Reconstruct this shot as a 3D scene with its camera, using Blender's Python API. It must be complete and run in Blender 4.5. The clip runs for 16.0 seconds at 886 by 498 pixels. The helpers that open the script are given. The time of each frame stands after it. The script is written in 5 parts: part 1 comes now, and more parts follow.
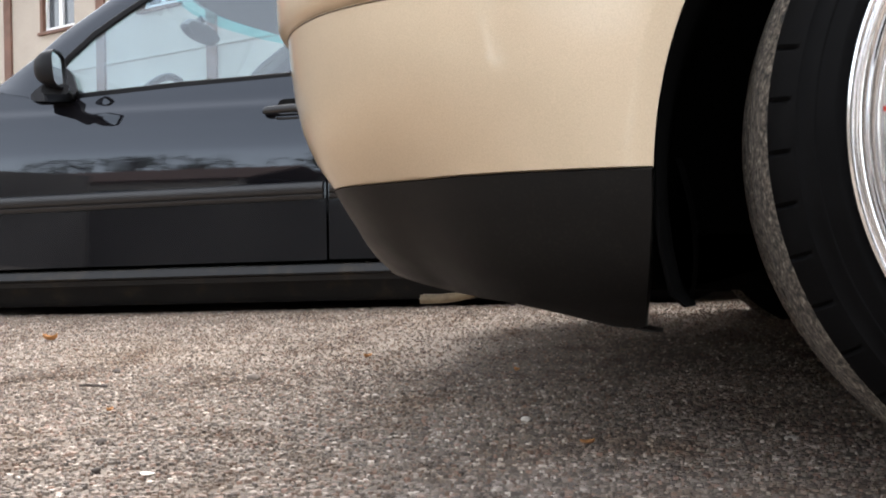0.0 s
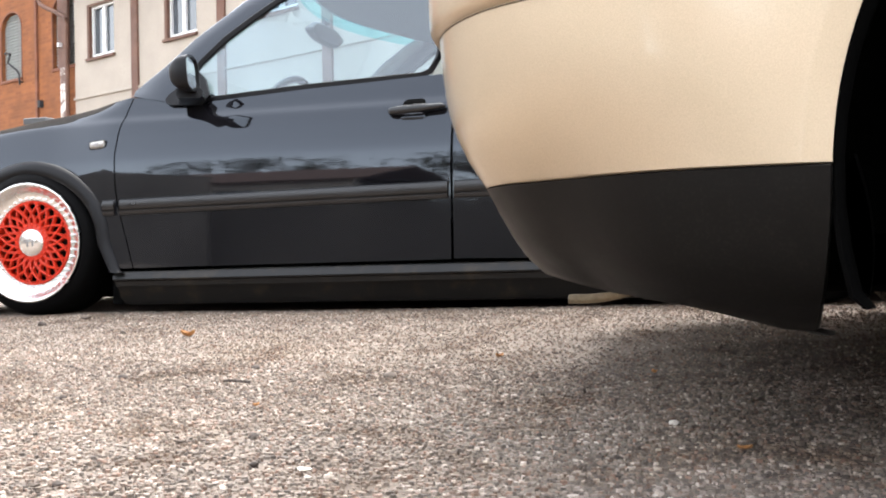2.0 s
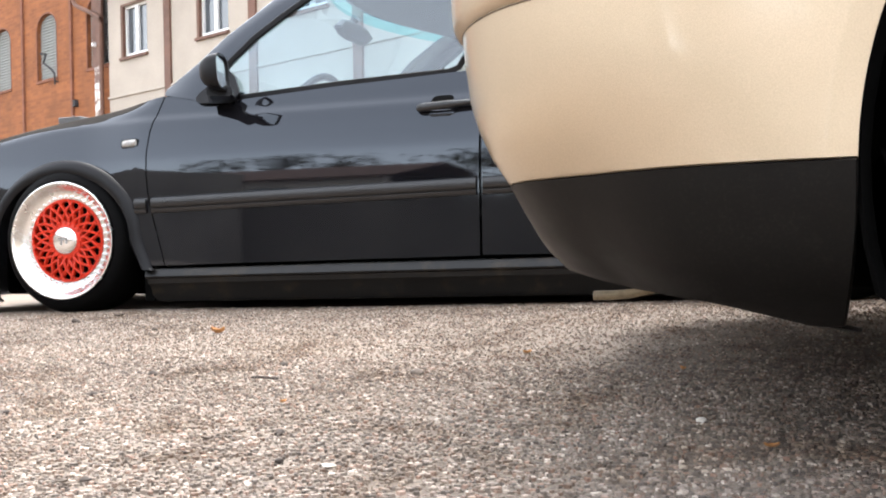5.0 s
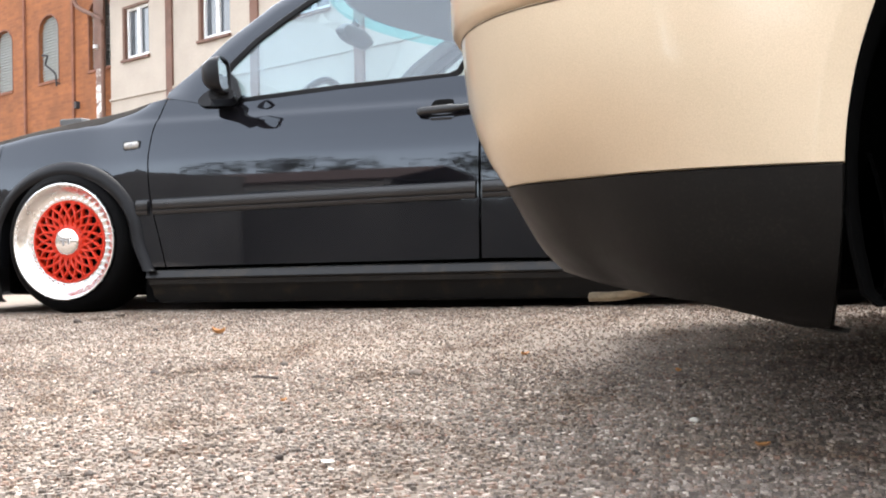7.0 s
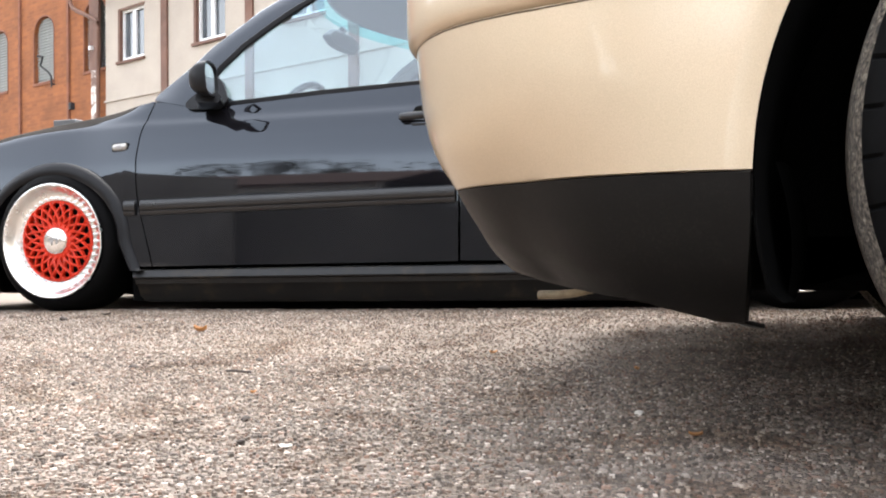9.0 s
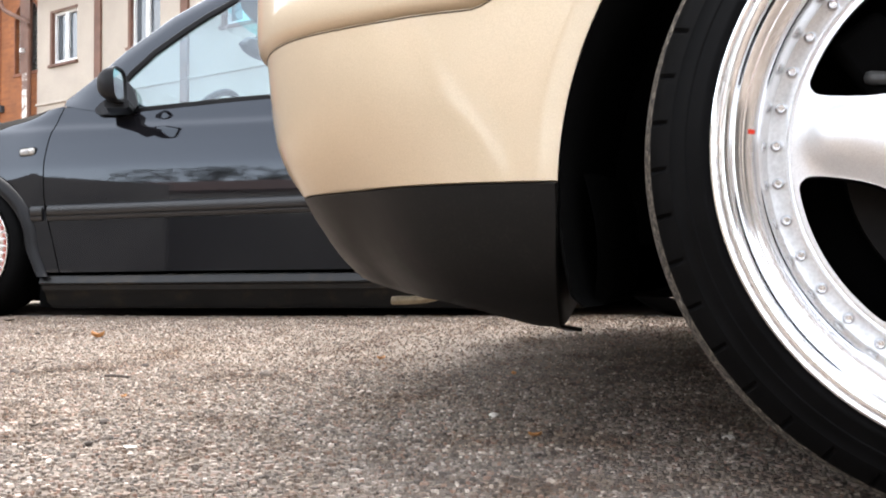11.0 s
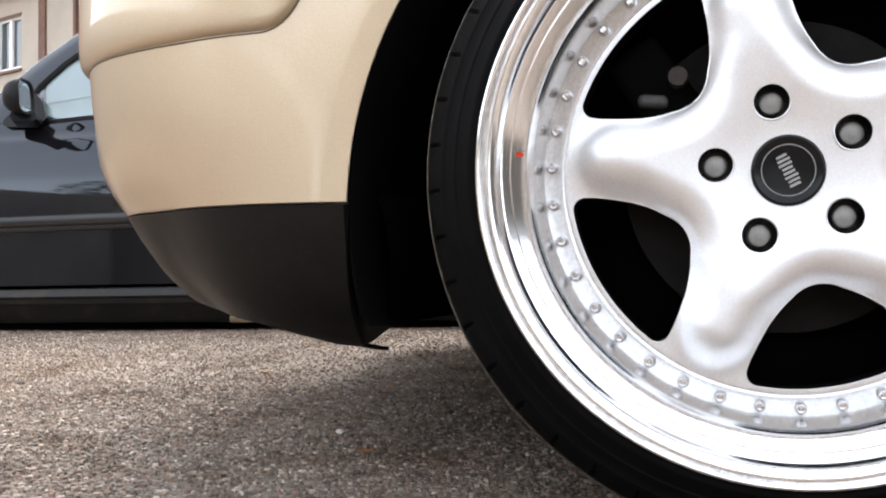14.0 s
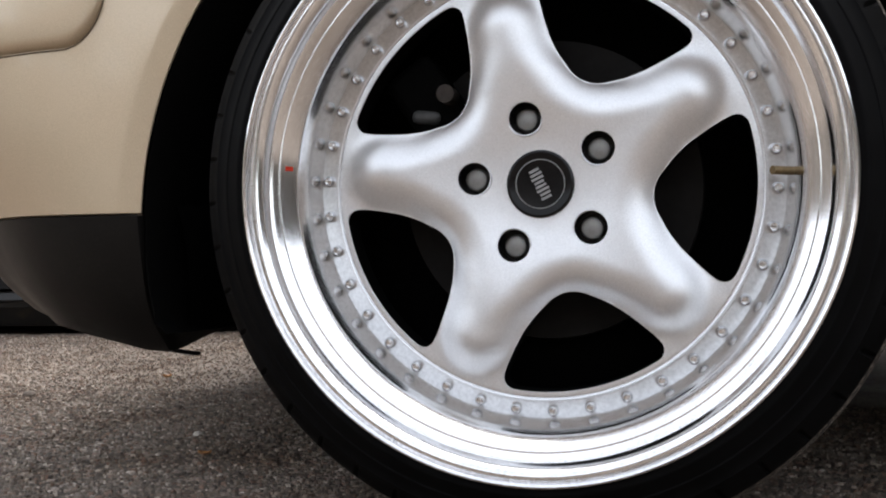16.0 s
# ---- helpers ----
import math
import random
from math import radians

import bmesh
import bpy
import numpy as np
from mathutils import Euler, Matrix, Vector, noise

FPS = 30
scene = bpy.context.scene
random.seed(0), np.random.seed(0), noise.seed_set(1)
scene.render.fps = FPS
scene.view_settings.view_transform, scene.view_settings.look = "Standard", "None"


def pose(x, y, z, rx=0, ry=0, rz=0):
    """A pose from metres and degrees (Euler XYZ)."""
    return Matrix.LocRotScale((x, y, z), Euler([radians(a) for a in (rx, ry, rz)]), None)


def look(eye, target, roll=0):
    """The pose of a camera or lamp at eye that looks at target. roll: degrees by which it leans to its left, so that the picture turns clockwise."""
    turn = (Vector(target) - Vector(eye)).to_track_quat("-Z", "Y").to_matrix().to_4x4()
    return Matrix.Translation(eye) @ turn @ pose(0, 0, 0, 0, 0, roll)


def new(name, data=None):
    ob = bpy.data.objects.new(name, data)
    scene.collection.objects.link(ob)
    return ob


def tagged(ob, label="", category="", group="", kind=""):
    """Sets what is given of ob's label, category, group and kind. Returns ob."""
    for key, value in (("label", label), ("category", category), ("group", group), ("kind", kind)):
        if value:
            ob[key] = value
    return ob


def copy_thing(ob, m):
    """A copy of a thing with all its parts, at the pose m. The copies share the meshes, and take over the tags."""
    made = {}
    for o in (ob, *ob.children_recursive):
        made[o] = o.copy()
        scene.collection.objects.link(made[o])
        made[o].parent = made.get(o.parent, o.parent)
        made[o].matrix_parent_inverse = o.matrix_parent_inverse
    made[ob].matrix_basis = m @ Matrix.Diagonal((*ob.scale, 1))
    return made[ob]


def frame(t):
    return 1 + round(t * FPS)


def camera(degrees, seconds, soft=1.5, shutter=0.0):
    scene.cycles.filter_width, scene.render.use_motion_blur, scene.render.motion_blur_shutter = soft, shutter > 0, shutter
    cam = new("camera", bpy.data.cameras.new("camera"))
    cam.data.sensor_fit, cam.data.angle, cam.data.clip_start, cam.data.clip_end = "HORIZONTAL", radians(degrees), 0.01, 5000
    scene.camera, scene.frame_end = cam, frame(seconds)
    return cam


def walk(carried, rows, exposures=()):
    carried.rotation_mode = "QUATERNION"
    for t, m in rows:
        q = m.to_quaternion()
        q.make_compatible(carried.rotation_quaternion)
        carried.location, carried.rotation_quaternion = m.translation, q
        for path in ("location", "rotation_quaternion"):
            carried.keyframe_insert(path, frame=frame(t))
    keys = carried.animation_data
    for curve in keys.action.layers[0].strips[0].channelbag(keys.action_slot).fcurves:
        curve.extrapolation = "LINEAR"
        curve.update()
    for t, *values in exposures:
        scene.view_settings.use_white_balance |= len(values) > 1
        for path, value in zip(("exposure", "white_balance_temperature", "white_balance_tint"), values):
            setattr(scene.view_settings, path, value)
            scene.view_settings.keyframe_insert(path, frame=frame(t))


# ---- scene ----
cam = camera(47.3, 16.0, soft=2.0)
PATH = [
    (0, (-0.359, -0.808, 0.218), (-0.8, 1.143, 0.208), -1.0),
    (0.5, (-0.392, -0.809, 0.217), (-0.856, 1.136, 0.214), -1.2),
    (1, (-0.401, -0.812, 0.217), (-0.928, 1.117, 0.213), -0.8),
    (1.5, (-0.402, -0.812, 0.218), (-0.993, 1.098, 0.212), -0.9),
    (2, (-0.403, -0.811, 0.218), (-1.052, 1.081, 0.211), -0.9),
    (2.5, (-0.405, -0.814, 0.219), (-1.111, 1.058, 0.21), -0.9),
    (3, (-0.403, -0.813, 0.218), (-1.122, 1.054, 0.205), -1.0),
    (3.5, (-0.4, -0.812, 0.218), (-1.11, 1.057, 0.201), -1.1),
    (4, (-0.399, -0.8, 0.22), (-1.107, 1.071, 0.205), -1.2),
    (6.5, (-0.389, -0.824, 0.216), (-1.096, 1.047, 0.205), -0.9),
    (7, (-0.386, -0.827, 0.216), (-1.094, 1.044, 0.21), -0.8),
    (7.5, (-0.373, -0.848, 0.212), (-1.088, 1.019, 0.216), -0.5),
    (8, (-0.356, -0.864, 0.209), (-1.078, 1.001, 0.214), -0.3),
    (10.5, (-0.24, -0.878, 0.211), (-0.854, 1.025, 0.219), 0.0),
    (11, (-0.206, -0.876, 0.207), (-0.795, 1.035, 0.227), 0.1),
    (11.5, (-0.183, -0.875, 0.211), (-0.756, 1.041, 0.225), 0.0),
    (12, (-0.155, -0.858, 0.212), (-0.712, 1.063, 0.23), 0.2),
    (12.5, (-0.141, -0.848, 0.216), (-0.683, 1.077, 0.232), 0.1),
    (13, (-0.119, -0.844, 0.215), (-0.661, 1.081, 0.247), 0.1),
    (13.5, (-0.096, -0.843, 0.217), (-0.62, 1.087, 0.249), -0.0),
    (14, (-0.061, -0.842, 0.217), (-0.57, 1.092, 0.255), -0.2),
    (14.5, (-0.018, -0.841, 0.221), (-0.518, 1.095, 0.253), -0.3),
    (15, (0.029, -0.841, 0.224), (-0.461, 1.098, 0.251), -0.5),
    (15.5, (0.074, -0.838, 0.224), (-0.406, 1.103, 0.254), -0.4),
    (16, (0.124, -0.835, 0.223), (-0.359, 1.105, 0.263), -0.3),
]
walk(cam, [(t, look(eye, target, roll)) for t, eye, target, roll in PATH],
     exposures=[(0.0, 2.30), (1.0, 2.63), (2.5, 2.69), (8.0, 2.71), (11.5, 2.67), (13.0, 2.56), (14.5, 2.22), (15.5, 1.82), (16.0, 1.57)])

# ---------- world, sun ----------
world = bpy.data.worlds.new("world")
scene.world = world
world.use_nodes = True
wn = world.node_tree.nodes
sky = wn.new("ShaderNodeTexSky")
sky.sky_type = "NISHITA"
sky.sun_disc = False
sky.sun_elevation, sky.sun_rotation = radians(66), radians(15)
sky.dust_density, sky.air_density, sky.ozone_density = 1.4, 1.0, 1.0
hsv = wn.new("ShaderNodeHueSaturation")
hsv.inputs["Saturation"].default_value = 0.25
world.node_tree.links.new(sky.outputs[0], hsv.inputs["Color"])
world.node_tree.links.new(hsv.outputs[0], wn["Background"].inputs[0])
wn["Background"].inputs[1].default_value = 0.172
sun_data = bpy.data.lights.new("sun", "SUN")
sun_data.energy, sun_data.angle, sun_data.color = 1.85, radians(66), (1.0, 0.965, 0.92)
sun = new("sun", sun_data)
sun.matrix_world = look((0.9, 3.4, 8), (0, 0, 0))


# ---------- materials ----------
def principled(name, color, rough=0.5, metal=0.0, **more):
    m = bpy.data.materials.new(name)
    m.use_nodes = True
    b = m.node_tree.nodes["Principled BSDF"]
    b.inputs["Base Color"].default_value = (*color, 1)
    b.inputs["Roughness"].default_value = rough
    b.inputs["Metallic"].default_value = metal
    for key, value in more.items():
        b.inputs[key].default_value = value
    return m


def link(m, a, b):
    m.node_tree.links.new(a, b)


def node(m, kind, **inputs):
    n = m.node_tree.nodes.new(kind)
    for key, value in inputs.items():
        n.inputs[key].default_value = value
    return n


def coords(m):
    return node(m, "ShaderNodeTexCoord").outputs["Object"]


def ramp(m, fac, stops):
    r = node(m, "ShaderNodeValToRGB")
    e = r.color_ramp.elements
    while len(e) < len(stops):
        e.new(0.5)
    for k, (p, c) in zip(e, stops):
        k.position, k.color = p, (*c, 1)
    link(m, fac, r.inputs[0])
    return r.outputs[0]


def noise_tex(m, scale, detail=4.0, rough=0.6, vec=None):
    n = node(m, "ShaderNodeTexNoise", Scale=scale, Detail=detail, Roughness=rough)
    link(m, vec or coords(m), n.inputs["Vector"])
    return n.outputs["Fac"]


def mix(m, fac, a, b, mode="MIX"):
    n = m.node_tree.nodes.new("ShaderNodeMix")
    n.data_type, n.blend_type = "RGBA", mode
    for sock, v in ((n.inputs[0], fac), (n.inputs[6], a), (n.inputs[7], b)):
        if isinstance(v, (int, float)):
            sock.default_value = v
        elif isinstance(v, tuple):
            sock.default_value = (*v, 1)
        else:
            link(m, v, sock)
    return n.outputs[2]


def bsdf(m):
    return m.node_tree.nodes["Principled BSDF"]


def bump(m, height, strength=0.3, distance=0.002):
    b = node(m, "ShaderNodeBump", Strength=strength, Distance=distance)
    link(m, height, b.inputs["Height"])
    link(m, b.outputs[0], bsdf(m).inputs["Normal"])


def worn(name, color, rough=0.5, metal=0.0, vary=0.25, scale=8.0, fine=120.0, bumpy=0.15, dist=0.001, **more):
    """A surface with soft large stains and a fine grain."""
    m = principled(name, color, rough, metal, **more)
    lo = tuple(c * (1 - vary) for c in color)
    hi = tuple(min(1, c * (1 + vary)) for c in color)
    big = ramp(m, noise_tex(m, scale), [(0.3, lo), (0.7, hi)])
    grain = ramp(m, noise_tex(m, fine, 2), [(0.3, (0.8, 0.8, 0.8)), (0.7, (1, 1, 1))])
    link(m, mix(m, 1.0, big, grain, "MULTIPLY"), bsdf(m).inputs["Base Color"])
    if rough > 0.02:
        r = node(m, "ShaderNodeMapRange")
        r.inputs["To Min"].default_value, r.inputs["To Max"].default_value = rough * 0.8, min(1, rough * 1.2)
        link(m, noise_tex(m, scale * 2.3), r.inputs[0])
        link(m, r.outputs[0], bsdf(m).inputs["Roughness"])
    if bumpy:
        bump(m, noise_tex(m, fine, 3), bumpy, dist)
    return m


def yard_stains(m, v):
    """Broad worn patches and brown dirt, shared by the asphalt and the stones in it."""
    return (ramp(m, noise_tex(m, 1.6, 5, 0.6, v), [(0.3, (0.78, 0.75, 0.72)), (0.55, (1.0, 0.98, 0.95)), (0.75, (1.2, 1.16, 1.1))]),
            ramp(m, noise_tex(m, 6, 4, 0.65, v), [(0.48, (1.03, 1.0, 0.98)), (0.66, (0.62, 0.53, 0.45))]),
            ramp(m, noise_tex(m, 42, 4, 0.7, v), [(0.44, (1.06, 1.04, 1.02)), (0.66, (0.80, 0.74, 0.69))]))


def asphalt_material():
    m = principled("asphalt", (0.2, 0.18, 0.16), 0.9)
    v = coords(m)
    cells = node(m, "ShaderNodeTexVoronoi", Scale=300.0)
    link(m, v, cells.inputs["Vector"])
    stone = ramp(m, cells.outputs["Color"], [(0.1, (0.108, 0.096, 0.086)), (0.4, (0.150, 0.133, 0.117)), (0.7, (0.190, 0.169, 0.149)), (0.95, (0.27, 0.245, 0.22))])
    gap = ramp(m, cells.outputs["Distance"], [(0.35, (1, 1, 1)), (0.8, (0.78, 0.76, 0.74))])
    col = mix(m, 1.0, stone, gap, "MULTIPLY")
    fine = ramp(m, noise_tex(m, 700, 3, 0.7, v), [(0.3, (0.65, 0.65, 0.65)), (0.7, (1.15, 1.12, 1.1))])
    col = mix(m, 1.0, col, fine, "MULTIPLY")
    for n in yard_stains(m, v):
        col = mix(m, 1.0, col, n, "MULTIPLY")
    link(m, col, bsdf(m).inputs["Base Color"])
    inv = ramp(m, cells.outputs["Distance"], [(0.0, (1, 1, 1)), (0.8, (0, 0, 0))])
    bump(m, inv, 0.5, 0.001)
    return m


def chip_material():
    m = principled("aggregate", (0.25, 0.22, 0.2), 0.85)
    v = coords(m)
    g = node(m, "ShaderNodeNewGeometry")
    col = ramp(m, g.outputs["Random Per Island"], [(0.0, (0.08, 0.071, 0.064)), (0.15, (0.15, 0.134, 0.12)), (0.35, (0.212, 0.191, 0.172)), (0.5, (0.15, 0.105, 0.08)), (0.58, (0.245, 0.218, 0.194)), (0.76, (0.29, 0.262, 0.238)), (0.84, (0.265, 0.18, 0.145)), (0.92, (0.39, 0.362, 0.332)), (1.0, (0.60, 0.565, 0.52))])
    grain = ramp(m, noise_tex(m, 500, 2, vec=v), [(0.3, (0.7, 0.7, 0.7)), (0.7, (1.1, 1.1, 1.1))])
    col = mix(m, 1.0, col, grain, "MULTIPLY")
    for n in yard_stains(m, v):
        col = mix(m, 1.0, col, n, "MULTIPLY")
    link(m, col, bsdf(m).inputs["Base Color"])
    return m


def brick_material():
    m = principled("brick", (0.4, 0.13, 0.05), 0.9)
    b = node(m, "ShaderNodeTexBrick", Scale=1.0)
    b.inputs["Color1"].default_value = (0.275, 0.099, 0.030, 1)
    b.inputs["Color2"].default_value = (0.200, 0.068, 0.022, 1)
    b.inputs["Mortar"].default_value = (0.245, 0.093, 0.034, 1)
    b.inputs["Mortar Size"].default_value = 0.008
    b.inputs["Brick Width"].default_value, b.inputs["Row Height"].default_value = 0.26, 0.077
    mp = node(m, "ShaderNodeMapping")
    mp.inputs["Rotation"].default_value = (radians(90), 0, 0)
    link(m, coords(m), mp.inputs["Vector"])
    link(m, mp.outputs[0], b.inputs["Vector"])
    dirt = ramp(m, noise_tex(m, 1.2, 5), [(0.3, (0.7, 0.66, 0.62)), (0.65, (1.1, 1.05, 1.0))])
    link(m, mix(m, 1.0, b.outputs[0], dirt, "MULTIPLY"), bsdf(m).inputs["Base Color"])
    bump(m, b.outputs["Fac"], -0.4, 0.01)
    return m


def glass_material(name, tint, rough=0.0):
    m = bpy.data.materials.new(name)
    m.use_nodes = True
    t = m.node_tree
    t.nodes.remove(t.nodes["Principled BSDF"])
    clear = node(m, "ShaderNodeBsdfTransparent", Color=(*tint, 1))
    gloss = node(m, "ShaderNodeBsdfGlossy", Roughness=rough, Color=(0.88, 0.95, 1.0, 1))
    lw = node(m, "ShaderNodeLayerWeight", Blend=0.5)
    pw = m.node_tree.nodes.new("ShaderNodeMath")
    pw.operation = "POWER"
    pw.inputs[1].default_value = 4.0
    link(m, lw.outputs["Facing"], pw.inputs[0])
    fres = node(m, "ShaderNodeMapRange")
    fres.inputs["To Min"].default_value, fres.inputs["To Max"].default_value = 0.13, 0.85
    link(m, pw.outputs[0], fres.inputs[0])
    mx = t.nodes.new("ShaderNodeMixShader")
    link(m, fres.outputs[0], mx.inputs[0])
    link(m, clear.outputs[0], mx.inputs[1])
    link(m, gloss.outputs[0], mx.inputs[2])
    link(m, mx.outputs[0], t.nodes["Material Output"].inputs[0])
    return m


def paint_material(name, color, flake, rough, orange=0.02):
    m = principled(name, color, rough, 0.0)
    b = bsdf(m)
    haze = 0.06 if flake == 0 else 0.12
    lo, hi = tuple(c * 0.94 for c in color), tuple(c * 1.05 for c in color)
    c1 = ramp(m, noise_tex(m, 900, 2), [(0.35, lo), (0.65, hi)])
    dust = ramp(m, noise_tex(m, 5, 5), [(0.35, (0.93, 0.92, 0.9)), (0.7, (1.0, 1.0, 1.0))])
    link(m, mix(m, 1.0, c1, dust, "MULTIPLY"), b.inputs["Base Color"])
    r = node(m, "ShaderNodeMapRange")
    r.inputs["To Min"].default_value, r.inputs["To Max"].default_value = haze / 6, haze
    link(m, noise_tex(m, 14, 5), r.inputs[0])
    if flake == 0:
        b.inputs["IOR"].default_value = 1.58
        b.inputs["Specular Tint"].default_value = (0.79, 0.88, 1.0, 1)
        link(m, r.outputs[0], b.inputs["Roughness"])
    else:
        b.inputs["Metallic"].default_value = flake
        b.inputs["Specular IOR Level"].default_value = 0.08
        b.inputs["Coat Weight"].default_value = 0.8
        b.inputs["Coat IOR"].default_value = 1.5
        link(m, r.outputs[0], b.inputs["Coat Roughness"])
    if orange:
        bump(m, noise_tex(m, 160, 1), orange, 0.001)
    return m


M_ASPHALT, M_CHIP, M_BRICK = asphalt_material(), chip_material(), brick_material()
M_GOLD = paint_material("gold_paint", (0.552, 0.450, 0.324), 0.50, 0.40, 0.006)
# Darkened gold: the shade along the moulding's lower edge, put into colour.
M_GROOVE_SHADE = principled("groove_shade_gold", (0.1, 0.075, 0.045), 0.6)
M_BLACK = paint_material("black_paint", (0.0055, 0.0054, 0.0068), 0.0, 0.3)
M_LIP = worn("lip_plastic", (0.004, 0.004, 0.0042), 0.42, vary=0.3, scale=14, fine=900, bumpy=0.12, dist=0.0005, **{"Specular IOR Level": 0.16})
lip_dust = mix(M_LIP, 1.0, ramp(M_LIP, noise_tex(M_LIP, 330, 3, 0.7), [(0.50, (0.25, 0.25, 0.25)), (0.68, (1, 1, 1))]), ramp(M_LIP, noise_tex(M_LIP, 13, 5, 0.7), [(0.38, (0.25, 0.25, 0.25)), (0.68, (1, 1, 1))]), "MULTIPLY")
link(M_LIP, mix(M_LIP, lip_dust, (0.0030, 0.0029, 0.0030), (0.012, 0.011, 0.0095)), bsdf(M_LIP).inputs["Base Color"])
M_TRIM = worn("trim_plastic", (0.005, 0.005, 0.006), 0.4, vary=0.25, scale=10, fine=700, bumpy=0.15, dist=0.0005, **{"Specular IOR Level": 0.18})
M_STRIPTRIM = worn("rub_strip_plastic", (0.005, 0.005, 0.006), 0.3, vary=0.2, scale=10, fine=700, bumpy=0.08, dist=0.0005, **{"Specular IOR Level": 0.5})
M_SILL = worn("dirty_sill_plastic", (0.006, 0.006, 0.006), 0.36, vary=0.2, scale=10, fine=600, bumpy=0.12, dist=0.0005, **{"Specular IOR Level": 0.28})
link(M_SILL, mix(M_SILL, ramp(M_SILL, noise_tex(M_SILL, 9, 6, 0.7), [(0.52, (0, 0, 0)), (0.74, (1, 1, 1))]), (0.006, 0.006, 0.006), (0.040, 0.030, 0.018)), bsdf(M_SILL).inputs["Base Color"])
# Near black for undersides, and for shade painted inside wheels and recesses.
M_DARK = worn("underbody_and_shade_black", (0.002, 0.002, 0.002), 0.95, vary=0.4, scale=9, **{"Specular IOR Level": 0.03})
M_RUBBER = worn("tyre_rubber", (0.0028, 0.0028, 0.003), 0.6, vary=0.3, scale=25, fine=500, bumpy=0.2, dist=0.0006, **{"Specular IOR Level": 0.05})
M_TREAD = principled("dusty_tread", (0.06, 0.05, 0.04), 0.95)
link(M_TREAD, ramp(M_TREAD, noise_tex(M_TREAD, 190, 5, 0.7), [(0.40, (0.016, 0.014, 0.012)), (0.5, (0.085, 0.07, 0.054)), (0.60, (0.19, 0.16, 0.125)), (0.70, (0.46, 0.42, 0.35))]), bsdf(M_TREAD).inputs["Base Color"])
bump(M_TREAD, noise_tex(M_TREAD, 170, 6, 0.75), 1.0, 0.005)
M_SILVER = worn("silver_wheel_paint", (0.81, 0.82, 0.84), 0.41, 0.93, vary=0.04, scale=12, fine=1200, bumpy=0.0)
M_POLISH = worn("polished_aluminium", (0.9, 0.9, 0.91), 0.15, 1.0, vary=0.05, scale=20, fine=400, bumpy=0.01, dist=0.0003)
M_STEP = worn("satin_aluminium", (0.78, 0.77, 0.76), 0.24, 1.0, vary=0.04, scale=18, fine=300, bumpy=0.02, dist=0.0003)
M_FLANGE = worn("brushed_flange", (0.80, 0.815, 0.84), 0.30, 1.0, vary=0.03, scale=18, fine=300, bumpy=0.03, dist=0.0003)
M_NUT = worn("bolt_grey", (0.34, 0.34, 0.33), 0.5, 0.5, vary=0.2, scale=80, bumpy=0)
M_RUST = worn("rusty_bolt", (0.025, 0.018, 0.014), 0.8, vary=0.35, scale=120, fine=500)
M_BRACKET = worn("dull_bracket", (0.06, 0.06, 0.06), 0.6, 0.2, vary=0.25, scale=90, bumpy=0)
M_RIVET = worn("steel_bolt", (0.70, 0.70, 0.71), 0.17, 1.0, vary=0.1, scale=60, fine=600, bumpy=0.0)
M_CAP = worn("cap_and_recess_shade_black", (0.004, 0.004, 0.0045), 0.22, vary=0.2, scale=40, fine=600, bumpy=0.05, dist=0.0003, **{"Specular IOR Level": 0.22})
M_CAPRING = principled("cap_print", (0.26, 0.26, 0.265), 0.4, 0.3)
M_BRASS = worn("brass_valve", (0.28, 0.21, 0.12), 0.5, 1.0, vary=0.2, scale=200, bumpy=0)
# Steel taken almost to black: the shade behind the spokes is in its colour.
M_STEEL = worn("shaded_brake_steel", (0.007, 0.006, 0.0055), 0.7, 0.0, vary=0.3, scale=40, **{"Specular IOR Level": 0.15})
M_WHITE_RIM = worn("white_polished_lip", (0.9, 0.9, 0.89), 0.26, 1.0, vary=0.05, scale=15, bumpy=0.01)
M_RED = worn("red_lattice_paint", (0.56, 0.030, 0.010), 0.38, vary=0.12, scale=30, bumpy=0.02, **{"Specular IOR Level": 0.3})
M_CHROME = principled("chrome_cap", (0.85, 0.85, 0.85), 0.18, 1.0)
M_GLASS = glass_material("car_glass", (0.70, 0.85, 0.92))
M_STRIP = glass_material("sun_strip", (0.22, 0.78, 0.88))
M_PANE = principled("window_pane", (0.06, 0.07, 0.08), 0.08, 0.0, **{"Specular IOR Level": 0.8})
M_PIPE = worn("dusty_pipe", (0.36, 0.29, 0.19), 0.7, vary=0.3, scale=40, fine=300)
M_MIRROR = principled("mirror_glass", (0.8, 0.82, 0.82), 0.02, 1.0)
M_LENS = worn("clear_lens", (0.36, 0.35, 0.33), 0.12, vary=0.2, scale=90, bumpy=0.05, **{"Coat Weight": 1.0})
M_SEAT = worn("seat_cloth", (0.03, 0.03, 0.034), 0.9, vary=0.3, scale=20, fine=500)
M_PLASTER = worn("cream_plaster", (0.43, 0.372, 0.312), 0.92, vary=0.1, scale=0.9, fine=40, bumpy=0.25, dist=0.006)
M_BROWN = worn("brown_timber", (0.14, 0.068, 0.045), 0.75, vary=0.25, scale=3, fine=60, bumpy=0.2, dist=0.003)
M_FRAME = worn("white_frame", (0.8, 0.8, 0.8), 0.5, vary=0.08, scale=4, bumpy=0)
M_BLIND = worn("grey_louvre", (0.3, 0.31, 0.29), 0.7, vary=0.25, scale=3, fine=40)
M_BRICKDARK = worn("dark_brick", (0.2, 0.075, 0.04), 0.9, vary=0.3, scale=4, fine=50)
